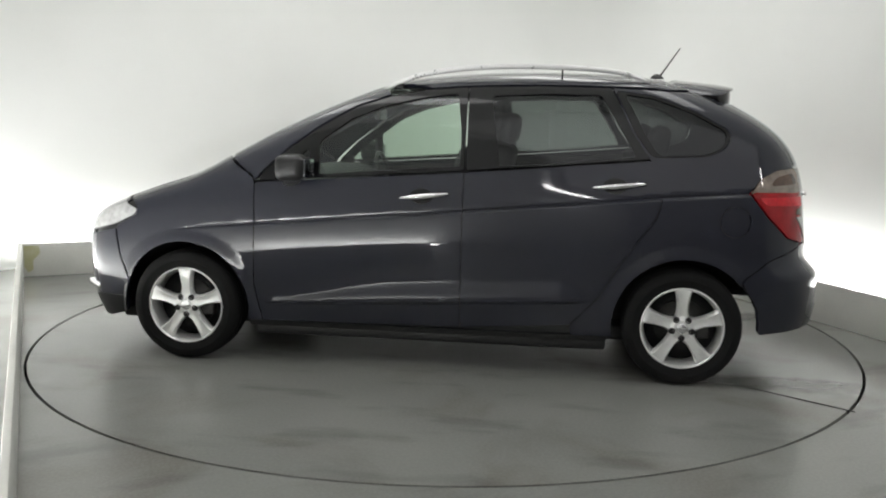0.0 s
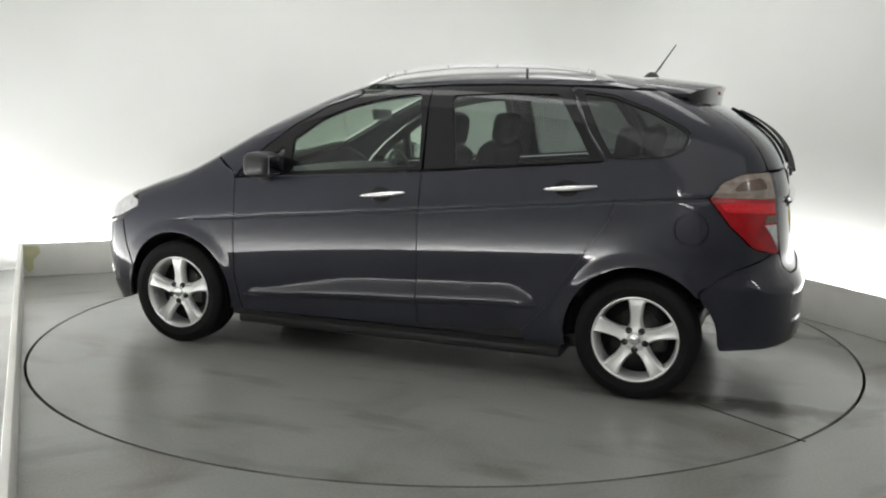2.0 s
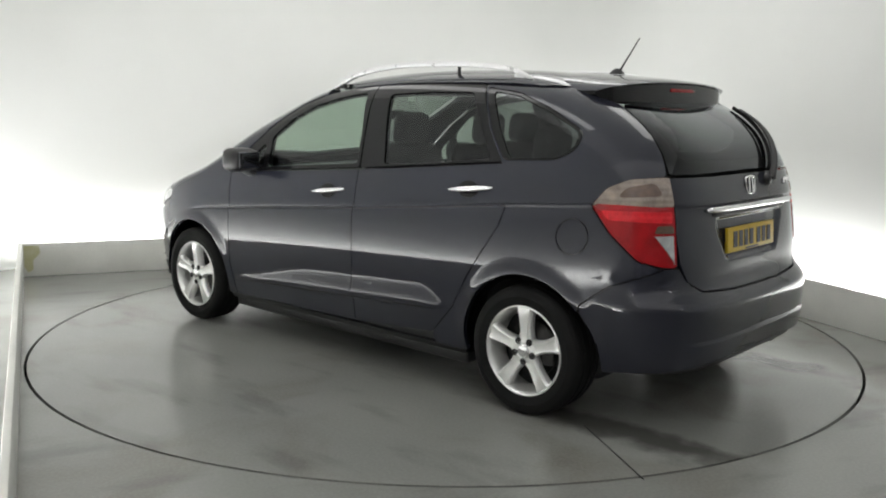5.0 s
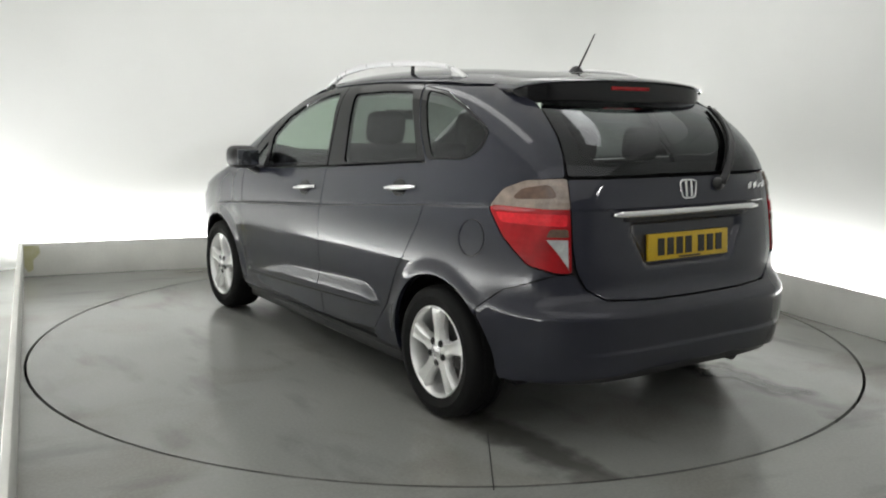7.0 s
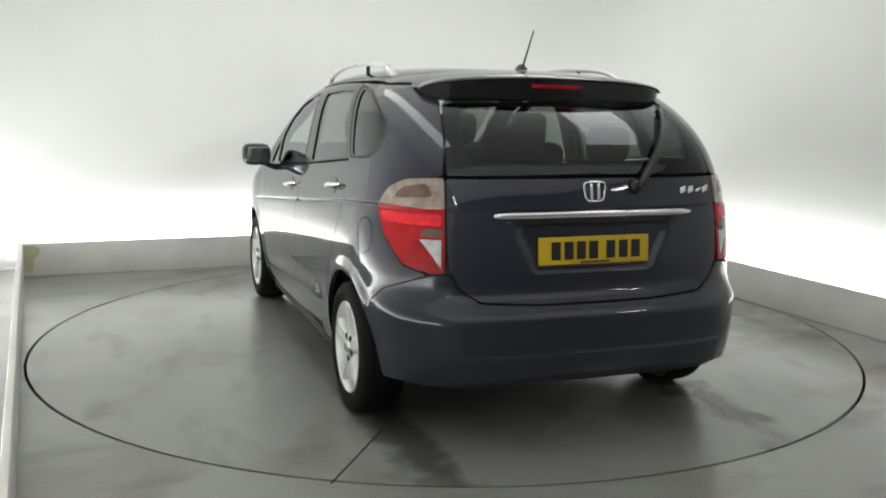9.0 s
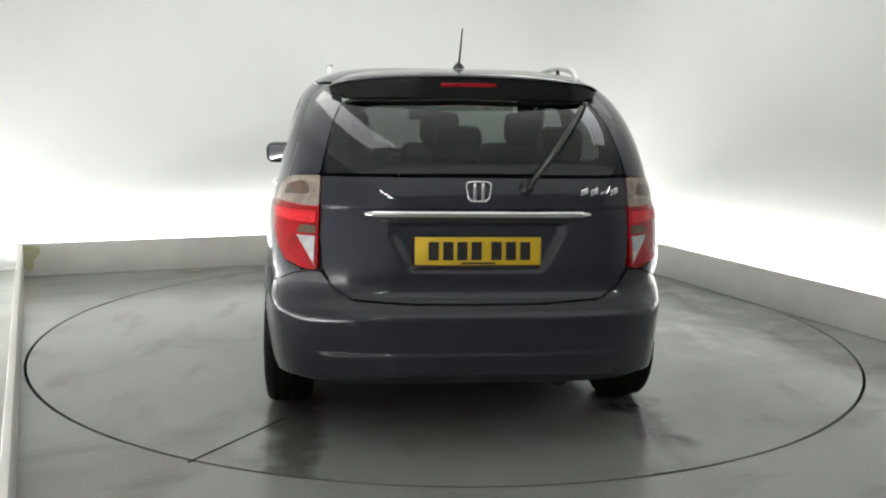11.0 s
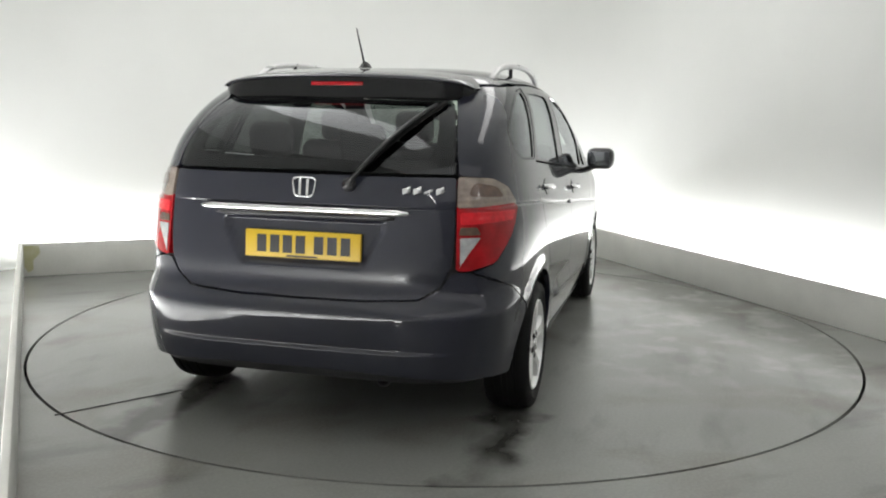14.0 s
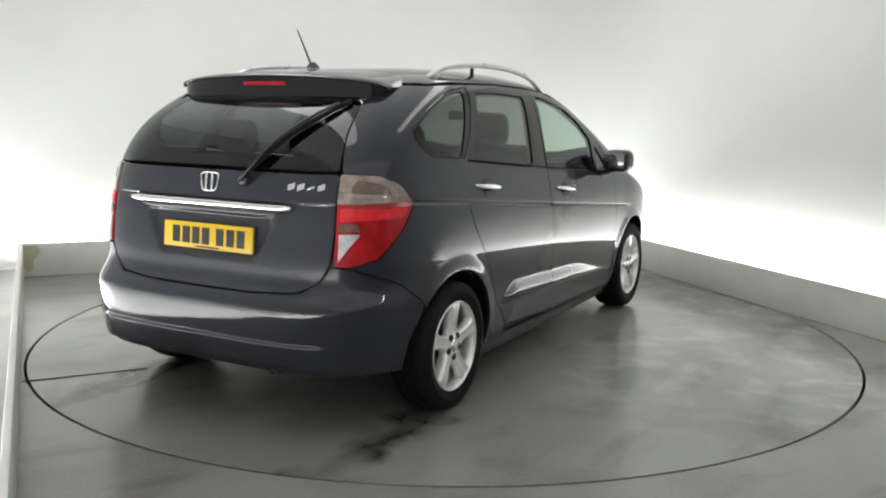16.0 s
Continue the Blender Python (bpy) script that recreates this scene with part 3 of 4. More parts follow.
part("bonnet", panel("bonnet", "top", whole(BONNET), PAINT, grid=0.05), car)
part("front_bumper", panel("front_bumper", "front", whole([F(0.0, 0.655), F(0.55, 0.675), F(0.70, 0.655), S(3.10, 0.72), S(3.075, 0.55)] + arch(2.685, 0.36, 20, -4, 6) +
     [S(3.06, 0.24), S(3.25, 0.20), F(0.5, 0.19), F(0.0, 0.19)]), PAINT, holes=[(whole([F(0, 0.50), F(0.5, 0.50), F(0.62, 0.42), F(0.5, 0.30), F(0, 0.29)]), 0.03)], grid=0.035), car)
part("grille", panel("grille", "front", whole([F(0, 0.53), F(0.55, 0.53), F(0.66, 0.42), F(0.55, 0.28), F(0, 0.27)]), PLASTIC, proud=-0.02, grid=0.06), car, "black lower grille")
part("bonnet_grille", panel("bonnet_grille", "front", whole([F(0, 0.745), F(0.5, 0.72), F(0.52, 0.685), F(0.0, 0.665)]), CHROME, grid=0.05), car, "slim chrome grille bar")
part("cowl", panel("cowl", "top", whole([T(2.63, 0.0), T(2.60, 0.42), T(2.50, 0.76), T(2.38, 0.74), T(2.52, 0.40), T(2.56, 0.0)]), PLASTIC, grid=0.05, proud=-0.012, gap=0), car, "black cowl at the foot of the windscreen")
part("bumper_lip", panel("bumper_lip", "front", whole([F(0.0, 0.29), F(0.5, 0.29), S(3.2, 0.335), S(3.055, 0.34), S(3.055, 0.24), S(3.2, 0.195), F(0.5, 0.185), F(0.0, 0.185)]), PLASTIC, grid=0.05, proud=0.005, deep=0.02), car, "black lower bumper lip")
pair("headlamp", "front", HEAD, CLEAR, label="clear headlamp lens", grid=0.02, proud=0.002)
for sgn in (1, -1):
    fog = from_bm("fog_lamp", block(bmesh.new(), -0.02, 0.02, -0.09, 0.09, -0.018, 0.018, 0.012, Matrix.Translation((3.315, sgn * 0.70, 0.37)) @ Euler((0, 0, radians(sgn * 45))).to_matrix().to_4x4()), CHROME)
    part("fog_lamp", fog, car, "chrome fog lamp surround")

# windscreen, pillars, roof
SCREEN = [T(2.595, 0.0), T(2.56, 0.40), T(2.44, 0.70), T(2.1, 0.655), T(1.75, 0.575), T(1.655, 0.45), T(1.63, 0.0)]
ob = part("windscreen", panel("windscreen", "top", whole(SCREEN), FRONT_GLASS, grid=0.06, deep=0.004, proud=-0.003), car, "clear green-tinted windscreen")
ob.visible_shadow = False
pair("front_pillar", "side", [T(2.45, 0.71), T(2.1, 0.665), T(1.75, 0.585), T(1.62, 0.55)] + [S(1.56, 1.478)] + [S(1.75, 1.414), S(1.94, 1.306), S(2.12, 1.171), S(2.25, 1.052), S(2.285, 1.006), S(2.30, 1.035)], PAINT, grid=0.025, deep=0.03)
ROOF = [T(1.625, 0.0), T(1.65, 0.44), T(1.615, 0.555), S(1.35, 1.513), S(1.145, 1.527), S(0.75, 1.537), S(0.40, 1.532), S(0.10, 1.517), T(-0.06, 0.57), T(-0.12, 0.50), T(-0.16, 0.0)]
part("roof", panel("roof", "top", whole(ROOF), PAINT, grid=0.05, deep=0.02), car)
part("headlining", panel("headlining", "top", whole(ROOF), LINING, grid=0.09, gap=0.03, proud=-0.03, deep=0.004), car, "pale grey headlining")

# rear quarters, bumper, lamps
QUARTER = [S(0.20, 1.165)] + REAR_EDGE[::-1][1:] + [S(0.57, 0.235), S(0.345, 0.235)] + arch(0.0, 0.36, -6, 142) + \
    [S(-0.29, 0.565), S(-0.42, 0.665), R(0.715, 0.742), S(-0.51, 0.775), S(-0.40, 0.885), S(-0.30, 1.0), S(-0.36, 1.08), S(-0.44, 1.118), R(0.645, 1.132),
     R(0.625, 1.22), R(0.605, 1.30), R(0.58, 1.38), R(0.55, 1.44), T(-0.06, 0.575), S(0.10, 1.512), S(0.40, 1.527), S(0.30, 1.31)]
FLAP = [S(-0.235 + 0.075 * math.cos(a), 0.862 + 0.078 * math.sin(a)) for a in np.linspace(0, 2 * math.pi, 20, endpoint=False)]
sides = [panel("rear_quarter", "rear", QUARTER, PAINT, holes=h, grid=0.016, deep=0.025, mirrored=True) for h in ([(WIN_O, 0.03), (FLAP, 0.03)], [(WIN_O, 0.03)])]
quarters = [part("rear_quarter", sides[k][k], car) for k in (0, 1)]
pair("quarter_surround", "rear", WIN_O, GLOSS_BLACK, quarters, "gloss black window surround", holes=[(WIN_C, 0.03)], grid=0.04, r=0.03, gap=0.001, proud=-0.002)
for ob in pair("quarter_window", "rear", WIN_C, DEEP_PRIVACY, quarters, "dark privacy glass", deep=0.003, proud=-0.007, gap=-0.004, r=0.03, grid=0.06):
    ob.visible_shadow = False
part("fuel_flap", panel("fuel_flap", "rear", FLAP, PAINT, grid=0.02, r=0.03, gap=0.001, proud=-0.0005, deep=0.004), quarters[0])
BUMPER = [R(0.0, 0.611), R(0.27, 0.613), R(0.52, 0.627), R(0.60, 0.675), R(0.645, 0.742), R(0.715, 0.738), S(-0.42, 0.664), S(-0.29, 0.564)] + [S(-0.296, 0.530), S(-0.345, 0.46), S(-0.375, 0.40), S(-0.385, 0.34)] + \
    [S(-0.388, 0.275), S(-0.5, 0.285), R(0.62, 0.305), R(0.3, 0.322), R(0.0, 0.325)]
bumper = part("rear_bumper", panel("rear_bumper", "rear", whole(BUMPER), PAINT, grid=0.024, gap=0.001, deep=0.03), car)
part("under_panel", panel("under_panel", "rear", whole([R(0.0, 0.335), R(0.6, 0.318), S(-0.5, 0.298), S(-0.42, 0.28), S(-0.5, 0.265), R(0.6, 0.268), R(0.0, 0.272)]), PLASTIC, proud=-0.03, grid=0.05), bumper, "black panel set back under the bumper")
lamps = pair("rear_lamp", "rear", LAMP, RED, label="large red wraparound rear lamp", grid=0.02, proud=0.004, deep=0.03)
pair("upper_lens", "rear", [S(-0.297, 1.003), S(-0.356, 1.082), S(-0.44, 1.121), R(0.639, 1.131), R(0.644, 1.003)], SMOKE, lamps, "smoky clear indicator lens", grid=0.02, proud=0.007, deep=0.012)
pair("indicator_bulb", "rear", [S(-0.405, 1.04), S(-0.435, 1.085), R(0.70, 1.105), R(0.685, 1.05)], BROWN, lamps, "brown indicator bulb behind the lens", grid=0.03, proud=0.0095, deep=0.004, gap=0, r=0.02)
pair("red_reflector", "rear", [S(-0.35, 0.985), S(-0.385, 0.945), R(0.665, 0.935), R(0.66, 0.985)], BRIGHT_RED, lamps, "brighter red reflector band", grid=0.03, proud=0.0075, deep=0.004, gap=0, r=0.01)
pair("fog_cell", "rear", [R(0.664, 0.925), R(0.725, 0.925), R(0.74, 0.893), R(0.662, 0.893)], BROWN, lamps, "dark brown lamp cell", grid=0.03, proud=0.0085, deep=0.006, gap=0, r=0.006)
pair("reversing_lens", "rear", [R(0.662, 0.885), R(0.745, 0.885), R(0.705, 0.82), R(0.668, 0.757)], CLEAR, lamps, "clear reversing lens", grid=0.02, proud=0.008, deep=0.006, r=0.006)

# tailgate
gate = part("tailgate", panel("tailgate", "rear", whole(GATE[::-1]), PAINT, grid=0.012, deep=0.02), car)
GLASS = [R(0.0, 1.462), R(0.50, 1.452), R(0.555, 1.43), R(0.58, 1.38), R(0.605, 1.30), R(0.625, 1.22), R(0.637, 1.136), R(0.0, 1.142)]
ob = part("rear_window", panel("rear_window", "rear", whole(GLASS), BACK_GLASS, grid=0.03, deep=0.004), gate, "dark tinted frameless tailgate glass")
ob.visible_shadow = False
SIGHT = [R(0.0, 1.44), R(0.44, 1.43), R(0.50, 1.39), R(0.525, 1.30), R(0.535, 1.235), R(0.50, 1.205), R(0.0, 1.20)]
part("window_frame", panel("window_frame", "rear", whole(GLASS), GLOSS_BLACK, holes=[(whole(SIGHT), 0.04)], grid=0.05, proud=-0.012, gap=0.006), gate, "black inner border of the glass")


def rear_strip(y0, y1, z0, z1, thick, out, n=24):
    """A bar that lies along the tailgate between two heights."""
    sec = ring(thick, (z1 - z0) / 2, 12, 4)
    pts = []
    for y in np.linspace(y0, y1, n):
        p = R(y, (z0 + z1) / 2)
        pts.append((p[0] - out, p[1], p[2]))
    return sweep(pts, lambda u: [(a, b * (1 if 0.02 < u < 0.98 else 0.55)) for a, b in sec])


part("garnish", mesh("garnish", *rear_strip(-0.465, 0.465, 0.967, 0.995, 0.016, 0.016), CHROME), gate, "chrome garnish bar")
part("gate_grip", mesh("gate_grip", *rear_strip(-0.40, 0.40, 0.945, 0.966, 0.012, -0.002), PLASTIC), gate, "black tailgate grip")
back = R(0.0, 0.83)[0]
TILT = Matrix.Translation((back - 0.004, 0, 0.828)) @ Euler((0, radians(4), 0)).to_matrix().to_4x4()
plate = part("number_plate", box_mesh("number_plate", (-0.016, 0.0, -0.262, 0.262, -0.058, 0.058), YELLOW, 0.004, TILT), gate, "yellow number plate with dark bars")
for i, y in enumerate((0.185, 0.125, 0.067, 0.008, -0.075, -0.135, -0.195)):
    part("bar", box_mesh("bar", (-0.0185, -0.0155, y - 0.021, y + 0.021, -0.037, 0.038), INK, 0, TILT), plate)
part("maker_strip", box_mesh("maker_strip", (-0.0185, -0.0155, -0.07, 0.07, -0.0535, -0.046), INK, 0, TILT), plate)

# badge and lettering as plain chrome shapes
bx = R(0.0, 1.072)[0]
LEAN = Matrix.Translation((bx - 0.004, 0, 1.072)) @ Euler((0, radians(8), 0)).to_matrix().to_4x4()
frame_pts = []
for i in range(48):
    a = 2 * math.pi * i / 48
    c, s = math.cos(a), math.sin(a)
    y, z = 0.048 * math.copysign(abs(c)**0.45, c), 0.040 * math.copysign(abs(s)**0.45, s)
    frame_pts.append((0, y * (1 + 0.14 * z / 0.04), z))
sec = ring(0.0045, 0.005, 8)
vs, fs = sweep(frame_pts + frame_pts[:2], sec, False, (1, 0, 0))
badge = part("badge", mesh("badge", [LEAN @ Vector(v) for v in vs], fs, CHROME), gate, "chrome emblem, plain shape")
for y in (-0.017, 0.017):
    part("badge_bar", box_mesh("badge_bar", (-0.006, 0.004, y - 0.006, y + 0.006, -0.034, 0.034), CHROME, 0.002, LEAN), badge)
for i, y in enumerate((-0.445, -0.490, -0.535, -0.580)):
    p = R(y, 1.072)
    turn = Matrix.Translation((p[0] - 0.002, y, 1.072)) @ Euler((0, radians(8), radians(14))).to_matrix().to_4x4() @ Matrix.Shear("XZ", 4, (0, -0.35)).to_4x4()
    part("model_mark", box_mesh("model_mark", (-0.005, 0.004, -0.017, 0.017, -0.0125 + 0.004 * (i == 2), 0.0125 - 0.010 * (i == 2)), CHROME, 0.002, turn), gate, "chrome mark, plain bar")

# rear wiper
def near_glass(y, z, off):
    p = R(y, z)
    return Vector(p + facing(p[None])[0] * off)


arm = [near_glass(-0.20 - 0.29 * u, 1.085 + 0.315 * u, 0.028 + 0.012 * math.sin(math.pi * u)) for u in np.linspace(0, 1, 14)]
wiper = part("rear_wiper", mesh("rear_wiper", *sweep(arm, lambda u: ring(0.020 - 0.011 * u, 0.010 - 0.005 * u, 10, 3)), PLASTIC), gate, "black rear wiper arm")
blade = [near_glass(-0.235 - 0.285 * u, 1.135 + 0.285 * u, 0.014) for u in np.linspace(0, 1, 14)]
part("wiper_blade", mesh("wiper_blade", *sweep(blade, ring(0.009, 0.011, 8)), RUBBER), wiper)
hub_v, hub_f = revolve([(0.0, 0.03), (0.022, 0.028), (0.028, 0.015), (0.030, 0.0)], 20)
pivot = near_glass(-0.20, 1.088, 0.0)
part("wiper_pivot", mesh("wiper_pivot", [Matrix.Translation(pivot) @ Euler((0, 0, radians(90))).to_matrix().to_4x4() @ Vector(v) for v in hub_v], hub_f, PLASTIC), wiper)

# roof spoiler with its lower black lip and brake light
def spoiler(sec, reach, n=61):
    vs, fs = [], []
    for i in range(n):
        u = -1 + 2 * i / (n - 1)
        e = abs(u)**6
        for x, z in sec:
            vs.append((x + 0.05 * u * u + 0.07 * abs(u)**10, u * reach, z - 0.026 * u * u + (1.518 - z) * (0.45 * e + 0.4 * abs(u)**24)))
    k = len(sec)
    for i in range(n - 1):
        fs += [(i * k + j, i * k + (j + 1) % k, (i + 1) * k + (j + 1) % k, (i + 1) * k + j) for j in range(k)]
    fs += [tuple(range(k)), tuple(range((n - 1) * k, n * k))[::-1]]
    return vs, fs


def sharp(me, angle=35):
    me.set_sharp_from_angle(angle=radians(angle))
    return me


wing = part("roof_spoiler", sharp(mesh("roof_spoiler", *spoiler([(0.02, 1.590), (-0.10, 1.578), (-0.20, 1.567), (-0.275, 1.554), (-0.285, 1.547), (-0.275, 1.541), (-0.16, 1.547), (0.02, 1.555)], 0.618), PAINT)), gate, "body-coloured roof spoiler")
part("spoiler_lip", sharp(mesh("spoiler_lip", *spoiler([(0.0, 1.550), (-0.17, 1.546), (-0.268, 1.5405), (-0.270, 1.520), (-0.270, 1.485), (-0.268, 1.447), (-0.16, 1.447), (0.0, 1.50)], 0.610), GLOSS_BLACK)), wing, "black underside of the spoiler")
part("brake_light", box_mesh("brake_light", (-0.2735, -0.24, -0.125, 0.125, 1.502, 1.520), RED, 0.004), wing, "red high-level brake light")

# aerial
part("aerial", mesh("aerial", *sweep([(0.10 - 0.115 * u, 0, 1.604 + 0.172 * u) for u in np.linspace(0, 1, 8)], lambda u: ring(0.0056 - 0.0026 * u, 0.0056 - 0.0026 * u, 8)), PLASTIC), car, "thin black roof aerial")
av, af = revolve([(0.0, 0.022), (0.012, 0.018), (0.022, 0.006), (0.030, -0.008)], 18, "z")
part("aerial_base", mesh("aerial_base", [(x * 1.5 + 0.11, y, z + 1.606) for x, y, z in av], af, PLASTIC), car)

# sills blacked to stand for the shade below the doors, tub, wheel housings
pair("sill_shade", "side", [S(2.335, 0.232), S(0.37, 0.232), S(0.38, 0.200), S(2.33, 0.195)], PLASTIC, label="inset sill blacked for the shade below the doors", grid=0.04, proud=-0.012, deep=0.05)
BELT = lambda x: np.interp(x, [-0.1, 0.2, 1.14, 2.22, 2.6], [1.12, 1.12, 1.05, 0.97, 0.93])
hz, ha = np.linspace(0.19, 1.12, 40), np.linspace(0, 2 * math.pi, 200, endpoint=False)
tub = np.concatenate([out_from(np.tile([MID, 0.0, z], (200, 1)), np.stack([np.cos(ha), np.sin(ha), 0 * ha], 1)) for z in hz])
tub = tub - facing(tub) * 0.030
tf = []
for i in range(39):
    for j in range(200):
        f = (i * 200 + j, i * 200 + (j + 1) % 200, (i + 1) * 200 + (j + 1) % 200, (i + 1) * 200 + j)
        x, y, z = tub[list(f)].mean(0)
        if z < BELT(x) and min(math.hypot(x, z - 0.305), math.hypot(x - 2.685, z - 0.305)) > 0.43 and not (z < 0.46 and (x < -0.3 or x > 2.95)):
            tf.append(f)
part("tub", mesh("tub", tub, tf, TRIM), car, "dark grey inner door and side trim")
part("underbody", box_mesh("underbody", (-0.24, 3.2, -0.62, 0.62, 0.155, 0.24), PLASTIC, 0.02), car)
# added slab, wide and low, that deepens the shade under the car
part("shade_slab", box_mesh("shade_slab", (0.38, 2.31, -0.84, 0.84, 0.150, 0.215), PLASTIC, 0.02), car, "dark slab added to block light under the car")
part("cabin_floor", box_mesh("cabin_floor", (-0.45, 2.4, -0.53, 0.53, 0.42, 0.45), CLOTH, 0.01), car, "dark cabin carpet")
liner_f = [(i * 4 + j, i * 4 + j + 1, i * 4 + j + 5, i * 4 + j + 4) for i in range(24) for j in range(3)]
for hub, sweep_end in ((0.0, 150), (2.685, 188)):
    liner_v = []
    for i in range(25):
        a = radians(-8 + (sweep_end + 8) * i / 24)
        for r, y in ((0.366, 0.875), (0.385, 0.865), (0.385, 0.55), (0.0, 0.55)):
            liner_v.append((r * math.cos(a), y, r * math.sin(a)))
    for sgn in (1, -1):
        part("wheel_housing", mesh("wheel_housing", [(x + hub, sgn * y, z + 0.305) for x, y, z in liner_v], liner_f, PLASTIC), car, "black wheel housing")

# door handles
def handle(x0, z0, x1, z1):
    pts = []
    for u in np.linspace(0, 1, 17):
        x, z = x0 + (x1 - x0) * u, z0 + (z1 - z0) * u
        p = S(x, z)
        pts.append((p[0], p[1] + 0.004 + 0.032 * math.sin(math.pi * min(max(u, 0.02), 0.98))**0.5, p[2]))
    return sweep(pts, lambda u: ring(0.009, 0.003 + 0.0105 * math.sin(math.pi * min(max(u * 0.86 + 0.06, 0.02), 0.98))**0.7, 12))


# the finger recess's shade, laid on the door as a black disc
def finger_shade(x, z):
    loop = [S(x + 0.062 * math.cos(a), z + 0.040 * math.sin(a)) for a in np.linspace(0, 2 * math.pi, 20, endpoint=False)]
    return panel("handle_shade", "side", loop, GLOSS_BLACK, grid=0.03, gap=0, deep=0.004, proud=0.003, mirrored=True)


for doors, h, c in ((front_doors, (1.487, 0.938, 1.225, 0.966), (1.37, 0.949)), (rear_doors, (0.485, 1.018, 0.215, 1.043), (0.37, 1.027))):
    hv, hf = handle(*h)
    for side, (door, me) in enumerate(zip(doors, finger_shade(*c))):
        sgn = 1 - 2 * side
        part("handle_shade", me, door, "black disc for the shade in the finger recess")
        part("door_handle", mesh("door_handle", [(x, y * sgn, z) for x, y, z in hv], [f[::-1] for f in hf] if side else hf, CHROME), door, "chrome door handle")

# side mirrors
for side in (0, 1):
    sgn = 1 - 2 * side
    bm = bmesh.new()
    block(bm, 1.935, 2.095, 0.905, 1.082, 1.020, 1.158, 0.045)
    for v in bm.verts:
        v.co.x -= 0.05 * (v.co.y - 0.9) - 0.03
        v.co.y *= sgn
    if side:
        bmesh.ops.reverse_faces(bm, faces=bm.faces)
    me = from_bm("door_mirror", bm, PLASTIC)
    mirror = part("door_mirror", me, front_doors[side], "black mirror housing")
    gl = from_bm("mirror_glass", block(bmesh.new(), -0.004, 0.004, -0.068, 0.068, -0.047, 0.047, 0.003, Matrix.Translation((1.950, sgn * 0.99, 1.09)) @ Euler((0, 0, radians(-sgn * 4))).to_matrix().to_4x4()), MIRROR)
    part("mirror_glass", gl, mirror)
    gl = from_bm("mirror_rim", block(bmesh.new(), -0.006, 0.03, -0.076, 0.076, -0.054, 0.054, 0.02, Matrix.Translation((1.962, sgn * 0.99, 1.09)) @ Euler((0, 0, radians(-sgn * 4))).to_matrix().to_4x4()), PLASTIC)
    part("mirror_rim", gl, mirror)
    st = sweep([(2.09, sgn * 0.855, 0.995), (2.07, sgn * 0.90, 1.01), (2.05, sgn * 0.95, 1.035), (2.04, sgn * 0.99, 1.06)], ring(0.045, 0.02, 10))
    part("mirror_arm", mesh("mirror_arm", *st, PLASTIC), mirror, "black mirror arm")
    rep = box_mesh("repeater", (1.99, 2.075, sgn * 1.0 - 0.02, sgn * 1.0 + 0.02, 1.032, 1.048), CLEAR, 0.006)
    part("repeater", rep, mirror, "clear side repeater")

# roof rails
for sgn in (1, -1):
    ends = [T(x, 0.60)[2] - 0.004 for x in (0.20, 1.62)]
    top_line = spline([(0.20, ends[0]), (0.30, 1.599), (0.42, 1.621), (0.60, 1.635), (0.86, 1.641), (1.1, 1.633), (1.3, 1.612), (1.46, 1.578), (1.62, ends[1])])
    pts = [(x, sgn * (0.635 - 0.02 * ((x - 0.9) / 0.7)**2), top_line(np.array([x]))[0] - 0.006) for x in np.linspace(0.20, 1.62, 50)]
    rail = part("roof_rail", mesh("roof_rail", *sweep(pts, lambda u: ring(0.015, 0.014 - 0.005 * abs(2 * u - 1)**4, 12, 3)), RAIL), car, "satin silver roof rail")
    for x, w_ in ((1.54, 0.022), (0.66, 0.005), (0.27, 0.03)):
        z = T(x, 0.61)[2]
        part("rail_foot", box_mesh("rail_foot", (x - w_, x + w_, sgn * 0.62 - 0.010, sgn * 0.62 + 0.010, z - 0.02, top_line(np.array([x]))[0] - 0.010), RAIL if x < 0.5 else PLASTIC, 0.003), rail, "" if x < 0.5 else "black rail foot")

# exhaust
ev, ef = revolve([(0.020, 0.16), (0.020, 0.0), (0.026, 0.0), (0.026, 0.16)], 24)
part("exhaust", mesh("exhaust", [(-0.665 + y, -0.36 + x * 1.3, 0.272 + z * 1.1) for x, y, z in ev], ef, STEEL), car, "steel exhaust tailpipe")

# wheels
def tyre_mesh():
    prof = [(0.207, -0.085), (0.232, -0.100), (0.270, -0.106), (0.295, -0.101), (0.308, -0.088), (0.313, -0.070), (0.3145, -0.052), (0.308, -0.050), (0.308, -0.042), (0.315, -0.040),
            (0.316, -0.014), (0.309, -0.012), (0.309, 0.012), (0.316, 0.014), (0.315, 0.040), (0.308, 0.042), (0.308, 0.050), (0.3145, 0.052), (0.313, 0.070), (0.308, 0.088),
            (0.295, 0.101), (0.270, 0.106), (0.262, 0.108), (0.258, 0.1055), (0.236, 0.103), (0.216, 0.092), (0.207, 0.085)]
    me = mesh("tyre", *revolve([(r * 0.968, h) for r, h in prof], 72), RUBBER)
    return sharp(me, 40)


def rim_mesh():
    return sharp(mesh("wheel", *revolve([(0.201, -0.08), (0.192, -0.05), (0.188, 0.02), (0.195, 0.07), (0.2025, 0.095), (0.2085, 0.101), (0.2135, 0.097), (0.211, 0.088), (0.200, 0.070)], 80), ALLOY), 40)


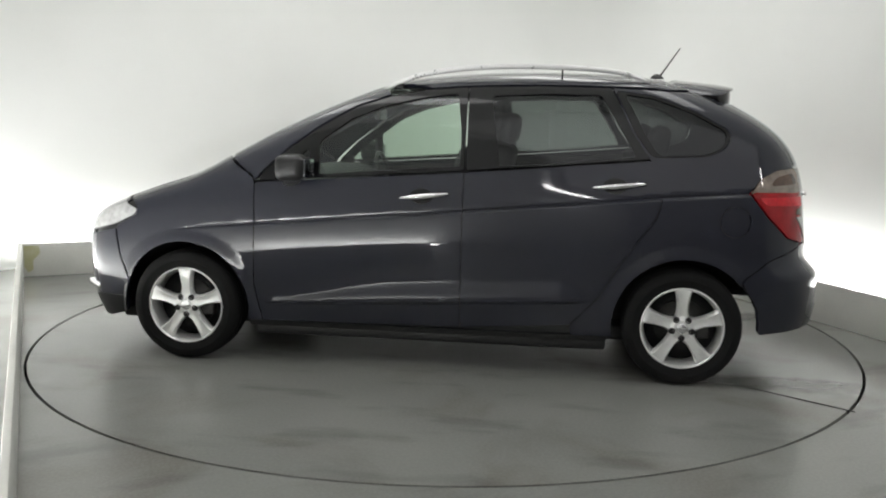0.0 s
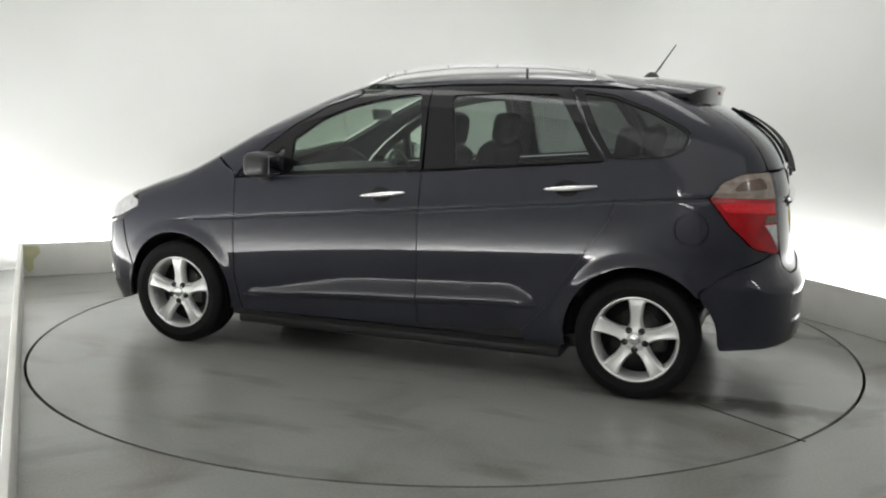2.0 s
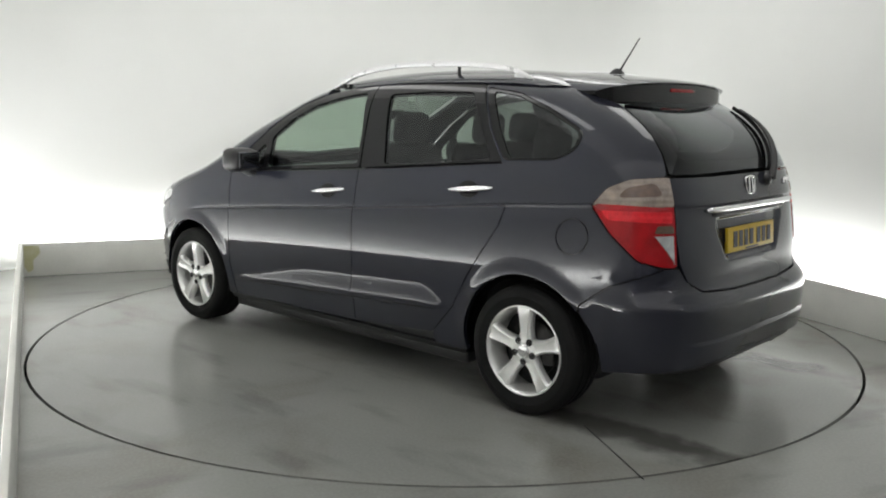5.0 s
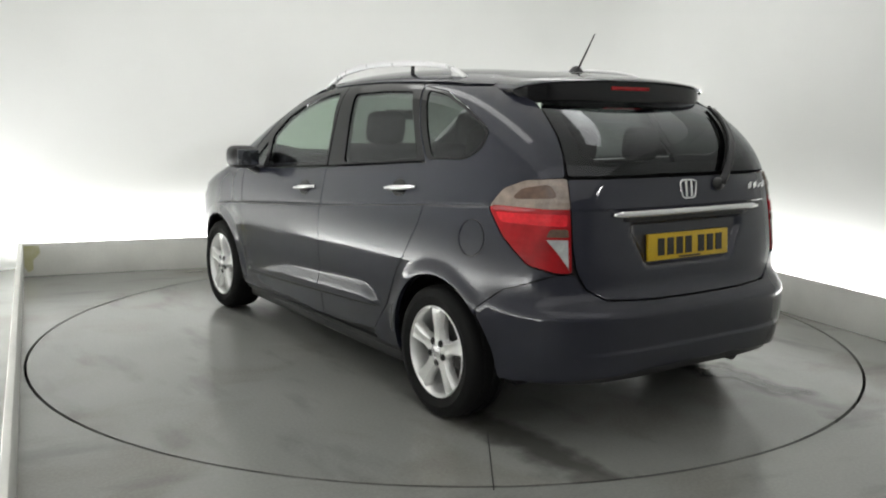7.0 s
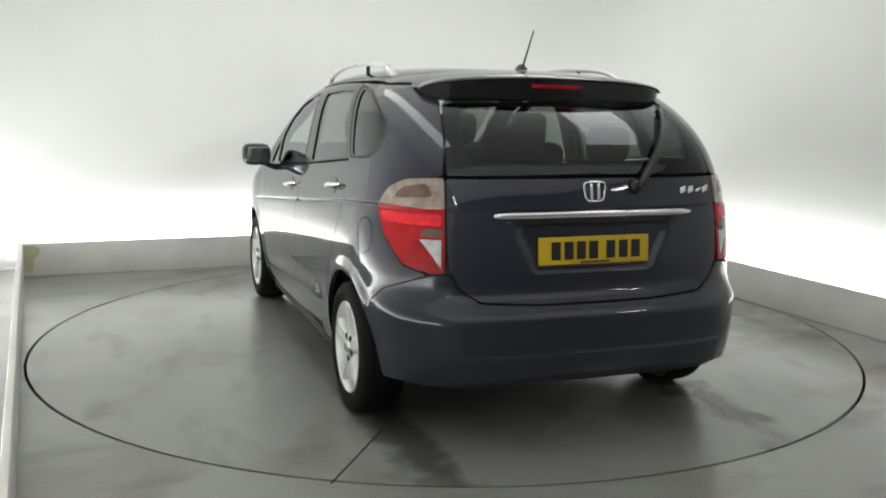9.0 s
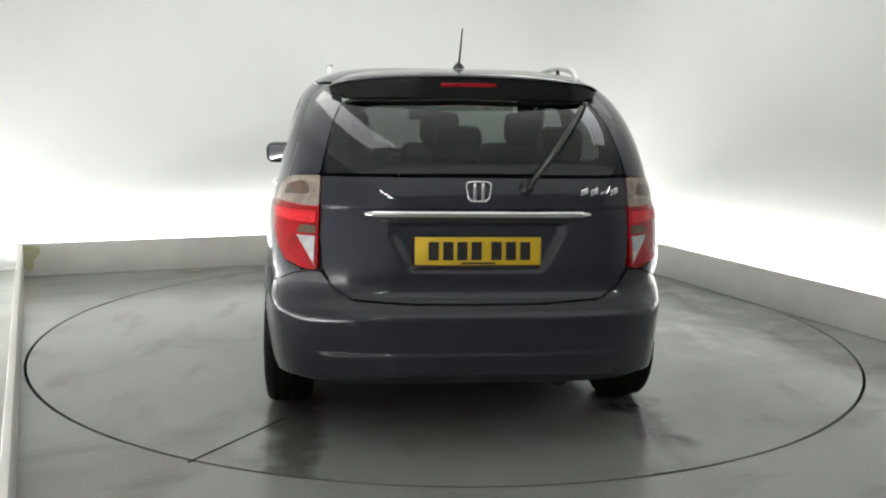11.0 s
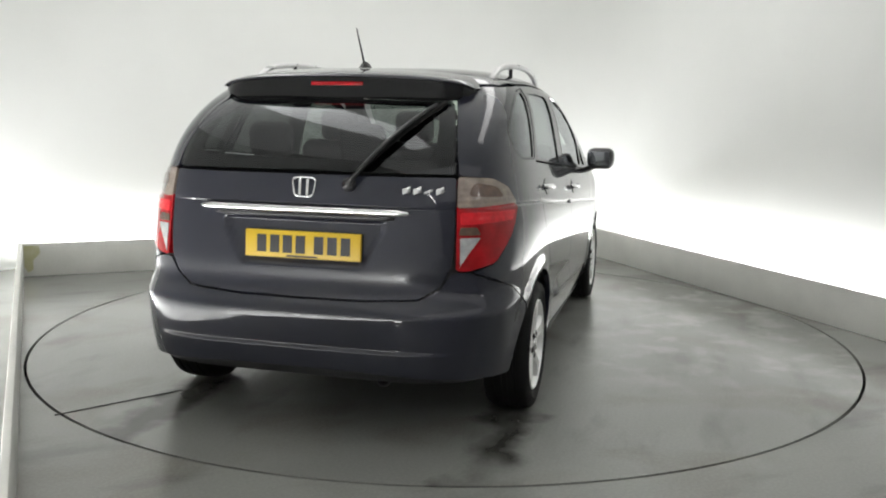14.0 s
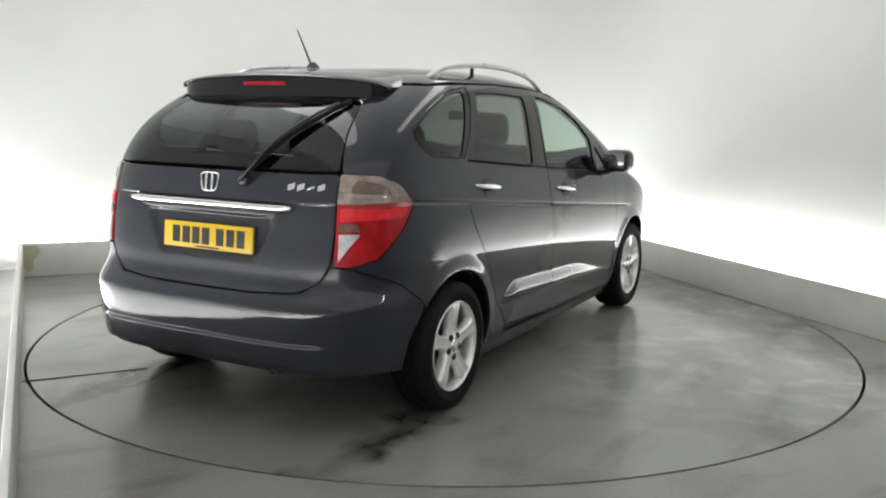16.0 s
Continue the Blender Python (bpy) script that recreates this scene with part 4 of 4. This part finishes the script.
def spoke_mesh():
    """One broad spoke that points up, with bevelled shoulders and a sunken middle."""
    rows = [(0.030, 0.046, 0.090), (0.058, 0.037, 0.089), (0.085, 0.0295, 0.089), (0.115, 0.0295, 0.092), (0.145, 0.033, 0.096), (0.175, 0.038, 0.098), (0.192, 0.043, 0.097), (0.204, 0.054, 0.094)]
    vs, fs = [], []
    for r, w_, h in rows:
        vs += [(s_, y, r) for s_, y in ((-w_, h - 0.045), (-w_, h - 0.012), (-w_ * 0.72, h), (-w_ * 0.5, h - 0.001), (0, h - 0.0045), (w_ * 0.5, h - 0.001), (w_ * 0.72, h), (w_, h - 0.012), (w_, h - 0.045))]
    for i in range(len(rows) - 1):
        fs += [(i * 9 + j, i * 9 + j + 1, i * 9 + j + 10, i * 9 + j + 9) for j in range(8)]
    return sharp(mesh("spoke", vs, fs, ALLOY), 40)


SPOKE = spoke_mesh()
HUB = sharp(mesh("wheel_hub", *revolve([(0.060, 0.045), (0.066, 0.074), (0.063, 0.086), (0.040, 0.0925), (0.036, 0.088), (0.0, 0.088)], 40), ALLOY), 40)
RIM, TYRE = rim_mesh(), tyre_mesh()
CAP = mesh("centre_cap", *revolve([(0.0, 0.101), (0.022, 0.100), (0.029, 0.096), (0.030, 0.080)], 32), CHROME)
# recess round each nut, its shade put into the black colour
NUT_RECESS = sharp(mesh("nut_recess", *revolve([(0.0, 0.084), (0.009, 0.084), (0.010, 0.0865), (0.0160, 0.0865), (0.0175, 0.080)], 16), PLASTIC))
NUT_HEAD = sharp(mesh("nut_head", *revolve([(0.0, 0.0895), (0.006, 0.0895), (0.0085, 0.087), (0.0085, 0.080)], 6), STEEL))
DISCS = mesh("brake_disc", *revolve([(0.0, 0.03), (0.07, 0.03), (0.075, 0.018), (0.135, 0.018), (0.135, 0.0), (0.0, 0.0)], 48), STEEL)
BACKING = mesh("back_plate", *revolve([(0.0, -0.02), (0.190, -0.02), (0.190, -0.03)], 40), PLASTIC)
CALIPER = box_mesh("brake_caliper", (-0.145, -0.075, -0.01, 0.055, -0.06, 0.06), STEEL, 0.012)
for hub in (0.0, 2.685):
    for sgn in (1, -1):
        at = Matrix.Translation(AXLE + Vector((hub, sgn * 0.806, 0.3055))) @ pose(0, 0, 0, 0, 0, 0 if sgn > 0 else 180)
        wheel = part("wheel", RIM, car, "silver five-spoke alloy wheel", at)
        for nm, me in (("tyre", TYRE), ("centre_cap", CAP), ("brake_disc", DISCS), ("back_plate", BACKING), ("brake_caliper", CALIPER)):
            part(nm, me, wheel, "", Matrix.Identity(4))
        part("wheel_hub", HUB, wheel, "", Matrix.Identity(4))
        for i in range(5):
            part("spoke", SPOKE, wheel, "", pose(0, 0, 0, 0, 72 * i, 0))
            a = math.pi * 1.5 + 2 * math.pi * i / 5
            for nm, me in (("nut_recess", NUT_RECESS), ("nut_head", NUT_HEAD)):
                part(nm, me, wheel, "", Matrix.Translation((0.052 * math.cos(a), 0.0060, 0.052 * math.sin(a))))

# ---- cabin ----
def cushion(name, x0, x1, y0, y1, z0, z1, bevel, lean=0.0, mat=CLOTH):
    m = Matrix.Translation((x0, 0, z0)) @ Euler((0, radians(-lean), 0)).to_matrix().to_4x4() @ Matrix.Translation((-x0, 0, -z0)) if lean else None
    return box_mesh(name, (x0, x1, y0, y1, z0, z1), mat, bevel, m)


def seat(x, y, wide, tall):
    s = part("seat", cushion("seat", x, x + 0.50, y - wide, y + wide, 0.45, 0.66, 0.06), car, "dark cloth seat")
    part("backrest", cushion("backrest", x - 0.06, x + 0.09, y - wide, y + wide, 0.60, 0.60 + tall, 0.055, 14), s)
    top = 0.60 + tall
    off = math.tan(radians(14)) * tall
    part("headrest", cushion("headrest", x - 0.05 - off, x + 0.06 - off, y - 0.115, y + 0.115, top - 0.005, top + 0.18, 0.05, 8), s)
    for dy in (-0.055, 0.055):
        part("headrest_post", mesh("headrest_post", *sweep([(x - off, y + dy, top - 0.03), (x - off, y + dy, top + 0.06)], ring(0.006, 0.006, 8), True, (1, 0, 0)), PLASTIC), s)


for y in (0.52, 0.0, -0.52):
    seat(1.25 if y else 1.12, y, 0.255 if y else 0.22, 0.60)
    seat(0.28 if y else 0.22, y, 0.235 if y else 0.20, 0.54)
dash = [(2.48, 0.98), (2.25, 1.035), (2.05, 1.03), (1.93, 0.97), (1.90, 0.80), (2.05, 0.60), (2.45, 0.55)]
dvs = [(x, y, z - 0.02 * (abs(y) / 0.8)**2) for y in np.linspace(-0.79, 0.79, 13) for x, z in dash]
dfs = [(i * 7 + j, i * 7 + (j + 1) % 7, (i + 1) * 7 + (j + 1) % 7, (i + 1) * 7 + j) for i in range(12) for j in range(7)] + [tuple(range(7)), tuple(range(84, 91))[::-1]]
part("dashboard", mesh("dashboard", dvs, dfs, TRIM), car, "dark grey dashboard")
loop = [(1.83 + 0.055 * math.sin(a), -0.45 + 0.185 * math.cos(a), 0.93 + 0.175 * math.sin(a)) for a in np.linspace(0, 2 * math.pi, 33)]
wheel_rim = part("steering_wheel", mesh("steering_wheel", *sweep(loop, ring(0.014, 0.014, 8), False, (1, 0, 0)), PLASTIC), car, "black steering wheel")
part("steering_boss", box_mesh("steering_boss", (1.83, 1.90, -0.53, -0.37, 0.86, 0.98), PLASTIC, 0.02), wheel_rim)
part("rear_mirror", box_mesh("rear_mirror", (1.76, 1.79, -0.12, 0.12, 1.33, 1.395), PLASTIC, 0.012), car, "black interior mirror")
for sgn in (1, -1):
    part("sun_visor", box_mesh("sun_visor", (1.50, 1.68, sgn * 0.34 - 0.17, sgn * 0.34 + 0.17, 1.485, 1.50), LINING, 0.004), car)
part("parcel_shelf", box_mesh("parcel_shelf", (-0.48, -0.02, -0.60, 0.60, 0.97, 0.99), TRIM, 0.006), car, "dark parcel shelf")

# ---- what moves: the turntable turns clockwise and carries the car ----
TURN = [(0.0, 172.41), (0.5, 169.32), (1.0, 166.24), (1.5, 163.0), (2.0, 159.4), (2.5, 155.7), (3.0, 152.15), (3.5, 148.75), (4.0, 145.33), (5.0, 138.5), (5.75, 133.4), (6.5, 128.29),
        (7.0, 124.8), (7.5, 121.3), (8.0, 117.75), (8.5, 114.25), (9.0, 110.7), (10.0, 103.63), (10.75, 98.34), (11.5, 93.05), (12.0, 89.5), (12.5, 85.98), (13.0, 82.45), (13.5, 78.95),
        (14.0, 75.43), (14.5, 71.9), (15.0, 68.37), (15.5, 64.87), (16.0, 61.35)]


def motions():
    for thing, z in ((turntable, 0.0), (car, 0.002)):
        walk(thing, [(t, pose(0, 0, z, 0, 0, a)) for t, a in TURN])


motions()
